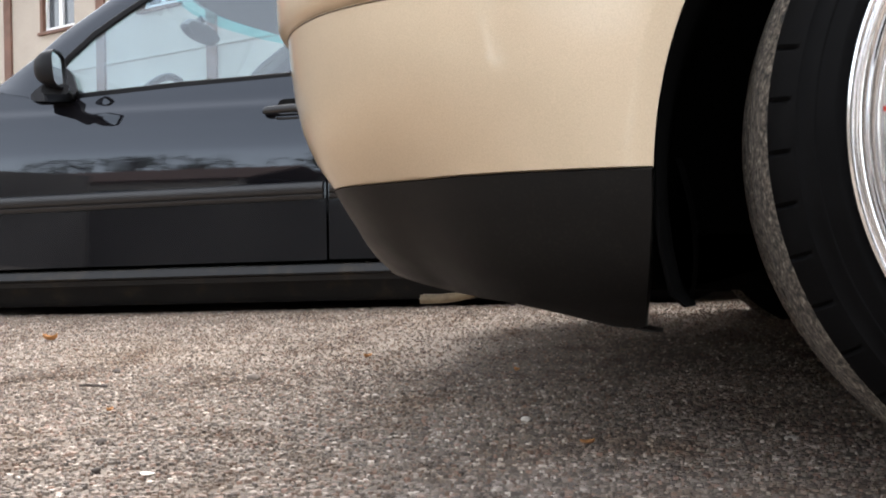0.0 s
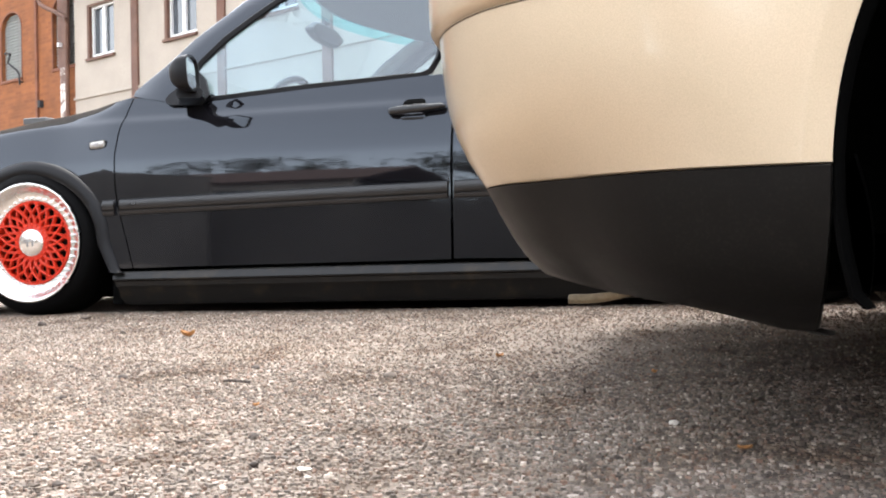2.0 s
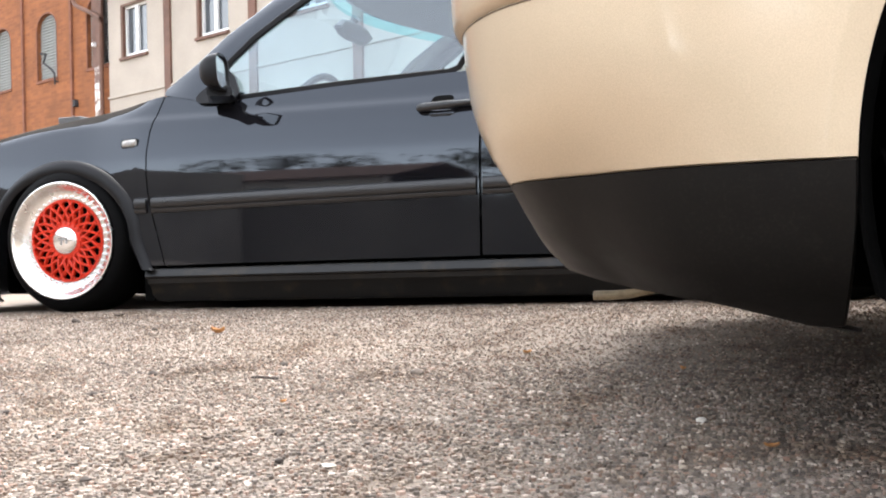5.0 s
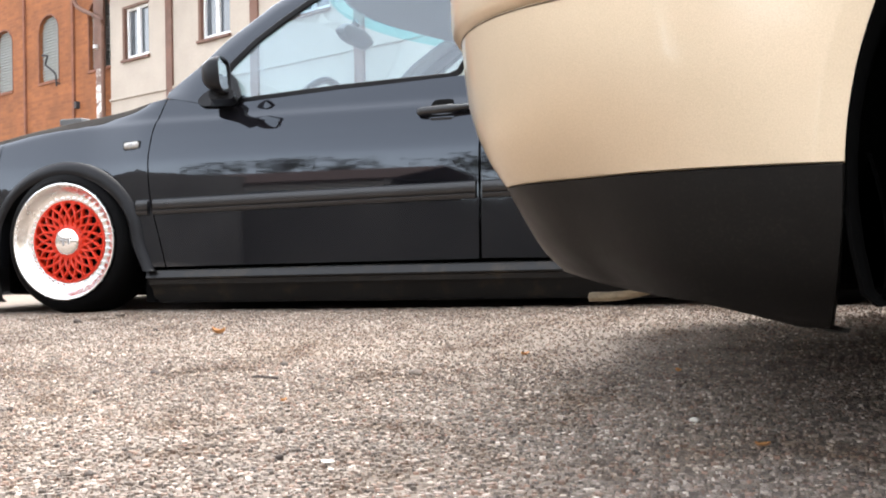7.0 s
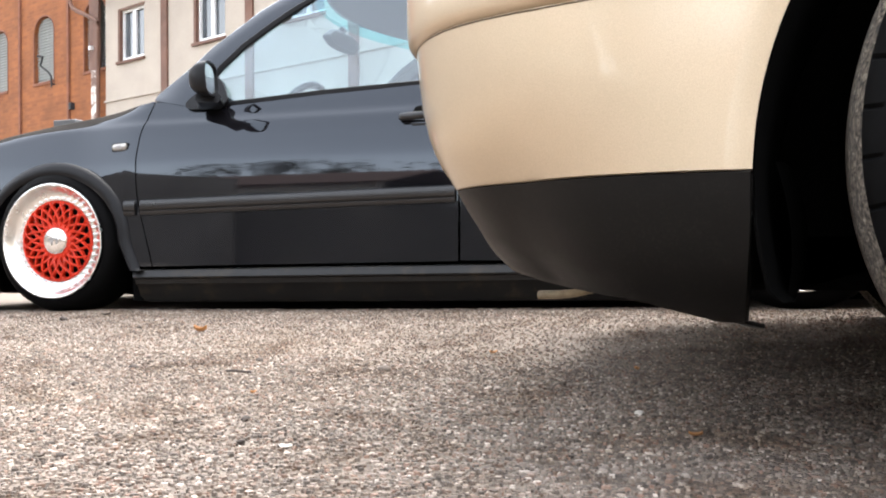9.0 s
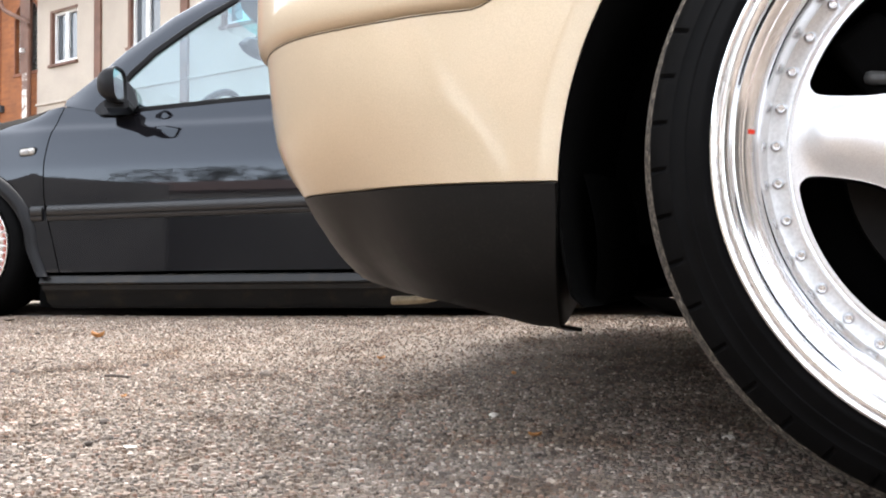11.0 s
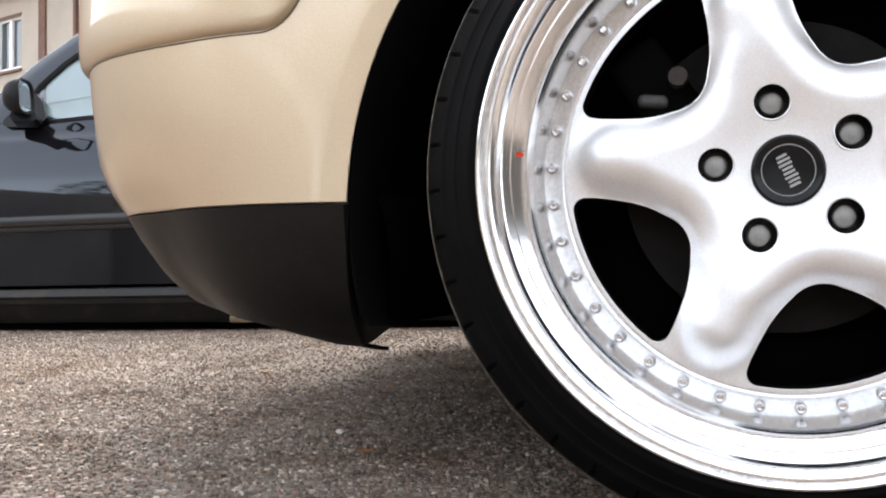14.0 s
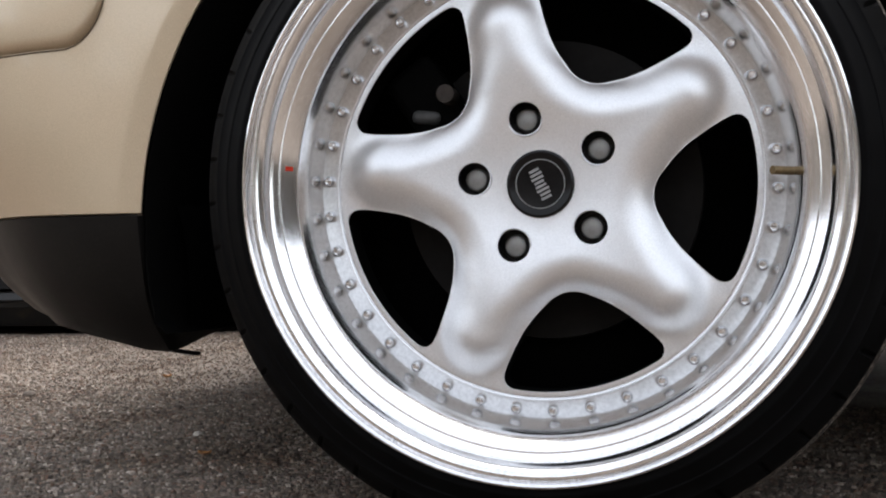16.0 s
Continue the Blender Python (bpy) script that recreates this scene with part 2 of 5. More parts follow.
M_WHITEWASH = principled("flaking_whitewash", (0.6, 0.55, 0.5), 0.9)
link(M_WHITEWASH, ramp(M_WHITEWASH, noise_tex(M_WHITEWASH, 5, 5, 0.7), [(0.45, (0.72, 0.66, 0.6)), (0.55, (0.16, 0.1, 0.08))]), bsdf(M_WHITEWASH).inputs["Base Color"])
M_CABINET = worn("grey_cabinet_paint", (0.09, 0.095, 0.1), 0.6, vary=0.15, scale=4)
M_ROOFTILE = worn("roof_tile", (0.11, 0.062, 0.046), 0.85, vary=0.3, scale=3)
M_LEAF = worn("dry_leaf", (0.42, 0.19, 0.06), 0.7, vary=0.35, scale=90, fine=300)
M_PEBBLE = worn("dark_pebble", (0.1, 0.078, 0.062), 0.85, vary=0.4, scale=120, fine=500)
M_CRUMB = worn("dark_crumb", (0.045, 0.034, 0.027), 0.9, vary=0.4, scale=120, fine=500)
M_PALE = worn("pale_chip", (0.66, 0.62, 0.55), 0.7, vary=0.2, scale=120, fine=500)
M_FOLIAGE = worn("dark_foliage", (0.05, 0.055, 0.03), 0.7, vary=0.4, scale=1.5, fine=8, bumpy=0)
M_DULL = worn("dull_render", (0.2, 0.175, 0.148), 0.9, vary=0.3, scale=0.5, fine=4, bumpy=0)
M_FAR = worn("unseen_wall_brown", (0.06, 0.053, 0.044), 0.9, vary=0.45, scale=0.35, fine=3, bumpy=0)


# ---------- mesh helpers ----------
def part(name, bm, material, parent=None, label="", smooth=True, at=None):
    """Links a bmesh, given in the thing's own axes, as one mesh object."""
    bmesh.ops.remove_doubles(bm, verts=bm.verts, dist=1e-5)
    bmesh.ops.recalc_face_normals(bm, faces=bm.faces)
    me = bpy.data.meshes.new(name)
    bm.to_mesh(me)
    bm.free()
    for m in material if isinstance(material, (list, tuple)) else [material]:
        me.materials.append(m)
    if smooth:
        me.polygons.foreach_set("use_smooth", [True] * len(me.polygons))
        me.set_sharp_from_angle(angle=radians(38))
    ob = new(name, me)
    if parent is not None:
        ob.parent = parent
    if at is not None:
        ob.matrix_basis = at
    if label:
        ob["label"] = label
    return ob


def thing(name, x, y, z, label, category, group="", kind=""):
    return tagged_at(new(name), x, y, z, label, category, group, kind)


def tagged_at(ob, x, y, z, label, category, group="", kind=""):
    ob.matrix_basis = pose(x, y, z)
    ob.empty_display_size = 0.1
    return tagged(ob, label, category, group, kind)


def thick(ob, d, offset=-1.0):
    m = ob.modifiers.new("thickness", "SOLIDIFY")
    m.thickness, m.offset = d, offset
    e = ob.modifiers.new("crisp", "EDGE_SPLIT")
    e.split_angle = radians(40)
    return ob


def rounded(ob, w, seg=2):
    m = ob.modifiers.new("edges", "BEVEL")
    m.width, m.segments, m.limit_method, m.angle_limit = w, seg, "ANGLE", radians(40)
    return ob


def sheet(bm, rows, closed_u=False, closed_v=False, mat=0):
    """Quads over a grid of points."""
    vs = [[bm.verts.new(p) for p in row] for row in rows]
    nu, nv = len(vs), len(vs[0])
    for i in range(nu if closed_u else nu - 1):
        for j in range(nv if closed_v else nv - 1):
            q = [vs[i][j], vs[(i + 1) % nu][j], vs[(i + 1) % nu][(j + 1) % nv], vs[i][(j + 1) % nv]]
            if len({v.co.to_tuple(6) for v in q}) >= 3:
                f = bm.faces.new(q)
                f.material_index = mat
    return vs


def box(bm, lo, hi):
    x0, y0, z0 = lo
    x1, y1, z1 = hi
    v = [bm.verts.new(p) for p in ((x0, y0, z0), (x1, y0, z0), (x1, y1, z0), (x0, y1, z0), (x0, y0, z1), (x1, y0, z1), (x1, y1, z1), (x0, y1, z1))]
    for f in ((0, 3, 2, 1), (4, 5, 6, 7), (0, 1, 5, 4), (1, 2, 6, 5), (2, 3, 7, 6), (3, 0, 4, 7)):
        bm.faces.new([v[i] for i in f])


def boxed(lo, hi):
    bm = bmesh.new()
    box(bm, lo, hi)
    return bm


def revolve(bm, profile, n=96, mat=0, closed=False):
    """Turns (r, y) points round the y axis."""
    rows = []
    for i in range(n):
        a = 2 * math.pi * i / n
        rows.append([(r * math.cos(a), y, r * math.sin(a)) for r, y in profile])
    sheet(bm, rows, closed_u=True, closed_v=closed, mat=mat)


def turned(profile, n=96, closed=False):
    bm = bmesh.new()
    revolve(bm, profile, n, closed=closed)
    return bm


def sweep(bm, path, section, cap=True):
    """Carries a closed section (a, b) along a path; a lies level, b up as far as it can."""
    rows = []
    pts = [Vector(p) for p in path]
    for i, p in enumerate(pts):
        d = (pts[min(i + 1, len(pts) - 1)] - pts[max(i - 1, 0)]).normalized()
        side = d.cross(Vector((0, 0, 1)))
        if side.length < 0.05:
            side = d.cross(Vector((0, 1, 0)))
        side.normalize()
        up = side.cross(d)
        rows.append([p + side * a + up * b for a, b in section])
    vs = sheet(bm, rows, closed_v=True)
    if cap:
        bm.faces.new(vs[0][::-1])
        bm.faces.new(vs[-1])


def ring(r, n=12):
    return [(r * math.cos(2 * math.pi * k / n), r * math.sin(2 * math.pi * k / n)) for k in range(n)]


def oblong(w, h, c=0.3):
    """A box section with cut corners."""
    k = min(w, h) * c
    return [(-w + k, -h), (w - k, -h), (w, -h + k), (w, h - k), (w - k, h), (-w + k, h), (-w, h - k), (-w, -h + k)]


def lerp(v, table):
    return float(np.interp(v, [p[0] for p in table], [p[1] for p in table]))


def soft_lerp(v, table, w=0.007):
    return sum(lerp(v + w * k / 3, table) for k in range(-3, 4)) / 7


def smoothstep(a, b, v):
    t = min(1, max(0, (v - a) / (b - a)))
    return t * t * (3 - 2 * t)


def spans(a, b, n):
    return [a + (b - a) * i / n for i in range(n + 1)]


# ---------- ground ----------
def ground_z(x, y):
    """The yard climbs gently to the right, beside the black car."""
    rise = smoothstep(0.9, 1.9, y) * (1 - smoothstep(4.5, 9.0, y)) * (1 - smoothstep(1.5, 5.0, x)) * smoothstep(-7.0, -5.0, x)
    uneven = 0.004 * noise.noise((x * 1.1, y * 1.1, 3)) if -6 < x < 3 and -2 < y < 4 else 0.0
    return 0.019 * (min(x, 1.5) + 2.95) * rise + uneven - 0.002


bm = bmesh.new()
xs = [-300, -80, -30, -12, -8] + spans(-7, 3, 40) + [4, 5, 12, 30, 80, 300]
ys = [-300, -80, -30, -8] + spans(-2, 4, 40) + [5, 6, 7, 8, 9, 12, 30, 80, 300]
sheet(bm, [[(x, y, ground_z(x, y)) for y in ys] for x in xs])
tagged(part("ground", bm, M_ASPHALT), "worn grey-brown asphalt of a parking yard", "ground", kind="structure")


def scatter_chips(name, x0, x1, slant, y0, y1, count, lo, hi, seed, label):
    """Flattened five-sided stones, half sunk into the asphalt, as one mesh."""
    rng = np.random.RandomState(seed)
    py = rng.uniform(y0, y1, count)
    left = x0 - slant * (py - y0)
    px = left + (x1 - left) * rng.uniform(0, 1, count)
    size = rng.uniform(lo, hi, count) * rng.choice([0.7, 1.0, 1.0, 1.3], count)
    turn = rng.uniform(0, 2 * math.pi, count)
    base = np.zeros((count, 5, 3))
    for k in range(5):
        a = turn + k * 2 * math.pi / 5
        r = size * rng.uniform(0.6, 1.15, count) * 0.5
        base[:, k, 0] = px + r * np.cos(a) * 1.15
        base[:, k, 1] = py + r * np.sin(a)
        base[:, k, 2] = -0.0025
    centre = np.stack([px + size * rng.uniform(-0.12, 0.12, count), py + size * rng.uniform(-0.12, 0.12, count), rng.uniform(-0.0008, 0.0024, count)], 1)
    top = base * 0.8 + centre[:, None] * 0.2
    top[:, :, 2] = centre[:, 2:3] + rng.uniform(-0.0002, 0.0002, (count, 5))
    lift = np.array([ground_z(a, b) for a, b in zip(px.tolist(), py.tolist())]) + 0.0012
    base[:, :, 2] += lift[:, None]
    top[:, :, 2] += lift[:, None]
    allv = np.concatenate([base, top], 1).reshape(-1, 3)
    faces = []
    for i in range(count):
        b = 10 * i
        faces += [(b + k, b + (k + 1) % 5, b + 5 + (k + 1) % 5, b + 5 + k) for k in range(5)]
        faces.append((b + 5, b + 6, b + 7, b + 8, b + 9))
    me = bpy.data.meshes.new(name)
    me.from_pydata(allv.tolist(), [], faces)
    me.materials.append(M_CHIP)
    return tagged(new(name, me), label, "gravel", kind="stuff")


scatter_chips("asphalt_aggregate", -1.16, 0.5, 0.97, -0.2, 0.9, 76000, 0.0030, 0.0076, 5, "small grey, pink and pale stones set in worn asphalt")
scatter_chips("asphalt_aggregate", -2.25, 0.3, 1.0, 0.9, 2.1, 56000, 0.0026, 0.0062, 6, "small grey and pale stones in the farther asphalt")


# ---------- gold car ----------
HUB = 0.2935
gold_car = thing("gold_car", 0, 0, 0, "gold metallic hatchback on silver five-spoke wheels, parked on asphalt", "car")
CORNER_X, CORNER_R = -0.483, 0.28


def bumper_plan(s):
    """Plan point and outward normal on the bumper at s metres from the wheel arch."""
    if s < 0.111:
        return Vector((-0.372 - s, 0.0)), Vector((0, -1))
    arc = CORNER_R * 1.36
    if s < 0.111 + arc:
        a = (s - 0.111) / CORNER_R
        n = Vector((-math.sin(a), -math.cos(a)))
        return Vector((CORNER_X, CORNER_R)) + n * CORNER_R, n
    a = 1.36
    n = Vector((-math.sin(a), -math.cos(a)))
    p = Vector((CORNER_X, CORNER_R)) + n * CORNER_R
    rest = s - 0.111 - arc
    k = rest / 0.62
    turn = a + (math.pi / 2 - a) * min(1, k)
    d = Vector((-math.cos((a + turn) / 2), math.sin((a + turn) / 2)))
    return p + d * rest, Vector((-math.sin(turn), -math.cos(turn)))


def bumper_point(s, z, proud=0.0):
    p, n = bumper_plan(s)
    w = smoothstep(0.03, 0.30, s)
    tuck = lerp(z, [(0.14, 0.15), (0.17, 0.128), (0.19, 0.105), (0.205, 0.090), (0.22, 0.079), (0.25, 0.062), (0.276, 0.050), (0.30, 0.034), (0.33, 0.018), (0.36, 0.009), (0.40, 0.004), (0.45, 0.0), (0.62, 0.006)])
    # the corner swells between lip and moulding
    tuck -= 0.009 * smoothstep(0.2, 0.36, s) * (1 - smoothstep(0.40, 0.455, s)) * lerp(z, [(0.20, 0.0), (0.235, 0.45), (0.27, 0.95), (0.29, 1.0), (0.31, 0.95), (0.34, 0.4), (0.37, 0.0)])
    flat = lerp(z, [(0.14, 0.081), (0.15, 0.069), (0.16, 0.055), (0.17, 0.043), (0.18, 0.0335), (0.19, 0.026), (0.20, 0.0200), (0.215, 0.0135), (0.235, 0.0070), (0.255, 0.0020), (0.276, -0.0015), (0.33, -0.001), (0.5, 0.0), (0.62, 0.004)])
    # the arch flare stands a little out of the side
    q = p - n * (tuck * w + flat * (1 - w) - proud)
    return Vector((q.x, q.y, z))


S_END = 1.11


def arch_x(z):
    """The wheel arch's edge."""
    dz = z - 0.268
    return -math.sqrt(max(0.02, 0.372 ** 2 - dz * dz)) if z > 0.268 else -0.372


bm = bmesh.new()
zs = [0.2765, 0.279, 0.284] + spans(0.30, 0.62, 20)
ss = [0.0, 0.003, 0.012, 0.0215, 0.0235, 0.03] + spans(0.045, 0.111, 5) + spans(0.13, 0.50, 22) + spans(0.54, S_END, 10)
rows = []
for s_ in ss:
    row = []
    for z_ in zs:
        p = bumper_point(s_, z_)
        if s_ <= 0.111:
            # the side runs level up to the arch, its last strip turned towards the wheel
            e = arch_x(z_)
            x_ = e - s_ if s_ < 0.03 else e - 0.03 - (s_ - 0.03) / 0.081 * (e - 0.03 + 0.483)
            p = bumper_point(max(0.0, -0.372 - x_), z_)
            p.x = x_
            p.y += 0.0040 * max(0.0, 1 - s_ / 0.0225)
        row.append(p)
    rows.append(row)
sheet(bm, rows)
# edge turned into the arch
sheet(bm, [[r for r in rows[0]], [r + Vector((0.0003, 0.002, 0)) for r in rows[0]], [r + Vector((-0.003, 0.0045, 0)) for r in rows[0]]])
# lower edge turned in
sheet(bm, [[row[0] for row in rows], [row[0] + Vector((0.0, 0.004, -0.0015)) for row in rows], [row[0] + Vector((0.003, 0.02, -0.0015)) for row in rows]])
part("bumper", bm, M_GOLD, gold_car, "gold metallic painted bumper cover")

def moulding_low(s_):
    """Lower edge of the moulding, turning up round its end."""
    k = min(1.0, max(0.0, 1 - (s_ - 0.035) / 0.048))
    return 0.432 - 0.010 * smoothstep(0.06, 0.32, s_) + 0.008 * smoothstep(0.15, 0.33, s_) + 0.062 * (1 - math.sqrt(1 - k * k))


# the moulding on the bumper, rounded at its end, set off by a painted shade line
bm = bmesh.new()
rows = []
for s_ in [0.035, 0.0353, 0.036, 0.0372, 0.039, 0.0415, 0.0445, 0.048, 0.053, 0.06, 0.068, 0.078] + spans(0.09, 0.50, 26) + spans(0.55, S_END, 8):
    z0 = moulding_low(s_)
    z1 = 0.575
    row = []
    for t in [0.0, 0.008, 0.02, 0.035, 0.055, 0.08, 0.12, 0.18, 0.26, 0.36, 0.5, 0.65, 0.8, 0.88, 0.94, 1.0]:
        z_ = z0 + (z1 - z0) * t
        edge = min(1, t / 0.07, (1 - t) / 0.12)
        end = min(1, (s_ - 0.035) / 0.012 + 0.02)
        pr = -0.006 + 0.014 * math.sqrt(max(0, 1 - (1 - min(edge, 1)) ** 2)) * math.sqrt(max(0, 1 - (1 - min(1, end)) ** 2)) + 0.003 * math.sin(math.pi * t)
        p = bumper_point(s_, z_, pr)
        row.append(p)
    rows.append(row)
sheet(bm, rows)
part("moulding", bm, M_GOLD, gold_car, "gold painted bumper moulding with a rounded end")
# dark bead round the moulding, its colour standing for the shade below the edge
bm = bmesh.new()
path = [bumper_point(s_, moulding_low(s_) - 0.0006, 0.0) for s_ in [0.0348, 0.0353, 0.036, 0.0372, 0.039, 0.0415, 0.0445, 0.048, 0.053, 0.06, 0.068, 0.078] + spans(0.09, 0.55, 24)]
sweep(bm, path, ring(0.0009, 6))
part("groove", bm, M_GROOVE_SHADE, gold_car, "thin dark bead drawn as the shade under the moulding")

# black lower lip
bm = bmesh.new()
def lip_low(s_):
    return lerp(s_, [(0.0, 0.1440), (0.006, 0.1430), (0.03, 0.1440), (0.06, 0.1505), (0.09, 0.1580), (0.12, 0.1645), (0.15, 0.1665), (0.18, 0.168), (0.21, 0.170), (0.25, 0.1710), (0.29, 0.1735), (0.33, 0.1775), (0.40, 0.1845), (0.5, 0.188), (1.2, 0.19)])
rows = []
for s_ in spans(0.0, 0.111, 10) + spans(0.125, 0.50, 26) + spans(0.54, S_END, 10):
    z0 = lip_low(s_)
    row = []
    for k in range(15):
        t = k / 14
        z_ = 0.2738 + (z0 - 0.2738) * t
        p = bumper_point(s_, z_, 0.0)
        if s_ <= 0.111:
            p.x = -0.3735 - s_ * (0.1095 / 0.111) - 0.010 * t * t * max(0, 1 - s_ / 0.06)
        row.append(p)
    rows.append(row)
sheet(bm, rows)
turn_in = [(k / 14) ** 2 for k in range(15)]
sheet(bm, [[r + Vector((dx + wide * q, dy + deep * q, 0.09 * max(0, dy - 0.01) * q)) for r, q in zip(rows[0], turn_in)] for dx, wide, dy, deep in ((0, 0, 0, 0), (0.0012, 0.0004, 0.0015, 0.001), (0.002, 0.001, 0.010, 0.0), (0.001, 0.001, 0.03, 0.0), (-0.004, 0.002, 0.12, -0.03), (-0.012, 0.0, 0.27, -0.06))])
sheet(bm, [[row[-1] for row in rows], [row[-1] + Vector((0.0 if i < 4 else 0.003, 0.006, -0.001)) for i, row in enumerate(rows)], [row[-1] + Vector((-0.002 if i < 4 else 0.01, 0.03, 0.006)) for i, row in enumerate(rows)]])
sheet(bm, [[row[0] for row in rows], [row[0] + Vector((0.001, 0.003, 0.0015)) for row in rows], [row[0] + Vector((0.003, 0.012, 0.0015)) for row in rows]])
part("lower_lip", bm, M_LIP, gold_car, "matt black plastic bumper lip")
# curled tail of the lip
bm = bmesh.new()
sweep(bm, [(-0.396, 0.084, 0.1448), (-0.388, 0.090, 0.1434), (-0.382, 0.098, 0.1412), (-0.377, 0.107, 0.1390), (-0.374, 0.114, 0.1382)], oblong(0.007, 0.0021))
part("lip_tail", bm, M_LIP, gold_car, "curled end of the black plastic lip")

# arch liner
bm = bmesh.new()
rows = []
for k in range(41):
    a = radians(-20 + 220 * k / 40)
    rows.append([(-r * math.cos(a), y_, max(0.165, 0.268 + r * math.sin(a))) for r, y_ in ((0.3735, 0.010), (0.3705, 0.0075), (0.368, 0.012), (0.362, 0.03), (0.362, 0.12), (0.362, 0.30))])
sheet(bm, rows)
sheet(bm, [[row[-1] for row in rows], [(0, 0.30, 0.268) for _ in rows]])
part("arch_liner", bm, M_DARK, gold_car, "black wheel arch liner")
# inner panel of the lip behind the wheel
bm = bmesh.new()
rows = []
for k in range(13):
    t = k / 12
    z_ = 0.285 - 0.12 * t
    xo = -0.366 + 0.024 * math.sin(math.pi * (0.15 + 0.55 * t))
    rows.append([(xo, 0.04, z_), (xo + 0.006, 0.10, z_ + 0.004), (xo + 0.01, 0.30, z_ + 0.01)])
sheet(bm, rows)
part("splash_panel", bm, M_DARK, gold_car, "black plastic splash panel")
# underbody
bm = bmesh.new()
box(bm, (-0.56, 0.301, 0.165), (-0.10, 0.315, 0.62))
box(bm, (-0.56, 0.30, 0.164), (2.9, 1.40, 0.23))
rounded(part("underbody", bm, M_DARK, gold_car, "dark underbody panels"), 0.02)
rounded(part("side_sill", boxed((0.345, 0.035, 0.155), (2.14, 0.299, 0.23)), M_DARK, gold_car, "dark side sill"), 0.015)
bm = bmesh.new()
sweep(bm, [(-0.6405, 0.325, 0.1550), (-0.639, 0.325, 0.1550), (-0.62, 0.325, 0.1553), (-0.60, 0.325, 0.1570), (-0.575, 0.325, 0.1625), (-0.54, 0.327, 0.175), (-0.50, 0.33, 0.19)], oblong(0.013, 0.0050, 0.8))
part("pipe", bm, M_PIPE, gold_car, "dull beige pipe below the bumper")


# body shell above and ahead of the bumper
WIDTH = 1.70


def gold_half(z):
    return lerp(z, [(0.2, 0.03), (0.4, 0.0), (0.6, 0.012), (0.85, 0.03), (0.95, 0.06)])


def gold_tail(y):
    """How far back the car reaches at a depth y, by its plan."""
    k = abs(2 * y / WIDTH - 1)
    return -0.80 + 0.33 * max(0, k - 0.62) ** 2 / 0.38 ** 2


def arch_cut(x, cx, r=0.372):
    return 0.268 + math.sqrt(max(0, r * r - (x - cx) ** 2))


for far in (False, True):
    fy = (lambda z: WIDTH - gold_half(z)) if far else gold_half
    belt = lambda x: lerp(x, [(-0.6, 0.94), (0.9, 0.93), (2.1, 0.90), (2.9, 0.82), (3.3, 0.70)])
    bm = bmesh.new()
    cols = sorted(spans(-0.372, 3.20, 60) + [c + 0.3719 * math.cos(radians(a)) for c in (0.0, 2.51) for a in range(0, 181, 10)] + [c + k * 0.3722 for c in (0.0, 2.51) for k in (-1, 1)])
    rows = []
    for x in cols:
        lo = 0.19
        for c in (0.0, 2.51):
            if abs(x - c) < 0.372:
                lo = max(lo, arch_cut(x, c))
        if not far and x < -0.10:
            lo = 0.622
        hi = belt(x)
        rows.append([(x, fy(lo + (hi - lo) * k / 12), lo + (hi - lo) * k / 12) for k in range(13)])
    sheet(bm, rows)
    part("side_panel", bm, M_GOLD, gold_car)
    m_ = (lambda y: WIDTH - y) if far else (lambda y: y)
    bm = bmesh.new()
    sheet(bm, [[(-0.46, m_(0.06), 0.935), (-0.20, m_(0.235), 1.30)], [(0.4, m_(0.06), 0.935), (0.4, m_(0.23), 1.395)], [(1.2, m_(0.06), 0.928), (1.1, m_(0.23), 1.375)], [(2.05, m_(0.07), 0.903), (1.42, m_(0.24), 1.315)]])
    part("side_window", bm, M_PANE, gold_car, "dark side window")
    bm = bmesh.new()
    sweep(bm, [(2.12, m_(0.085), 0.895), (1.42, m_(0.255), 1.32), (1.1, m_(0.25), 1.385), (0.4, m_(0.25), 1.405), (-0.20, m_(0.255), 1.32), (-0.50, m_(0.10), 0.95)], oblong(0.03, 0.03, 0.5))
    part("roof_rail", bm, M_GOLD, gold_car)


def across(x, z, y, crown, n=14):
    return [(x, y + (WIDTH - 2 * y) * k / n, z + crown * (1 - (2 * k / n - 1) ** 4)) for k in range(n + 1)]


bm = bmesh.new()
sheet(bm, [across(x, z, 0.25, c) for x, z, c in ((-0.24, 1.30, 0.03), (0.0, 1.375, 0.03), (0.4, 1.41, 0.03), (1.0, 1.40, 0.03), (1.42, 1.32, 0.03))])
part("roof", bm, M_GOLD, gold_car)
bm = bmesh.new()
sheet(bm, [across(x, z, y, c) for x, z, y, c in ((2.08, 0.902, 0.07, 0.03), (2.5, 0.868, 0.06, 0.04), (2.9, 0.82, 0.05, 0.04), (3.2, 0.725, 0.04, 0.03), (3.34, 0.60, 0.05, 0.0), (3.38, 0.40, 0.06, 0.0), (3.34, 0.19, 0.10, 0.0))])
part("bonnet", bm, M_GOLD, gold_car)
bm = bmesh.new()
sheet(bm, [across(1.42, 1.315, 0.25, 0.03), across(2.08, 0.90, 0.08, 0.03)])
part("windscreen", bm, M_PANE, gold_car, "dark windscreen")
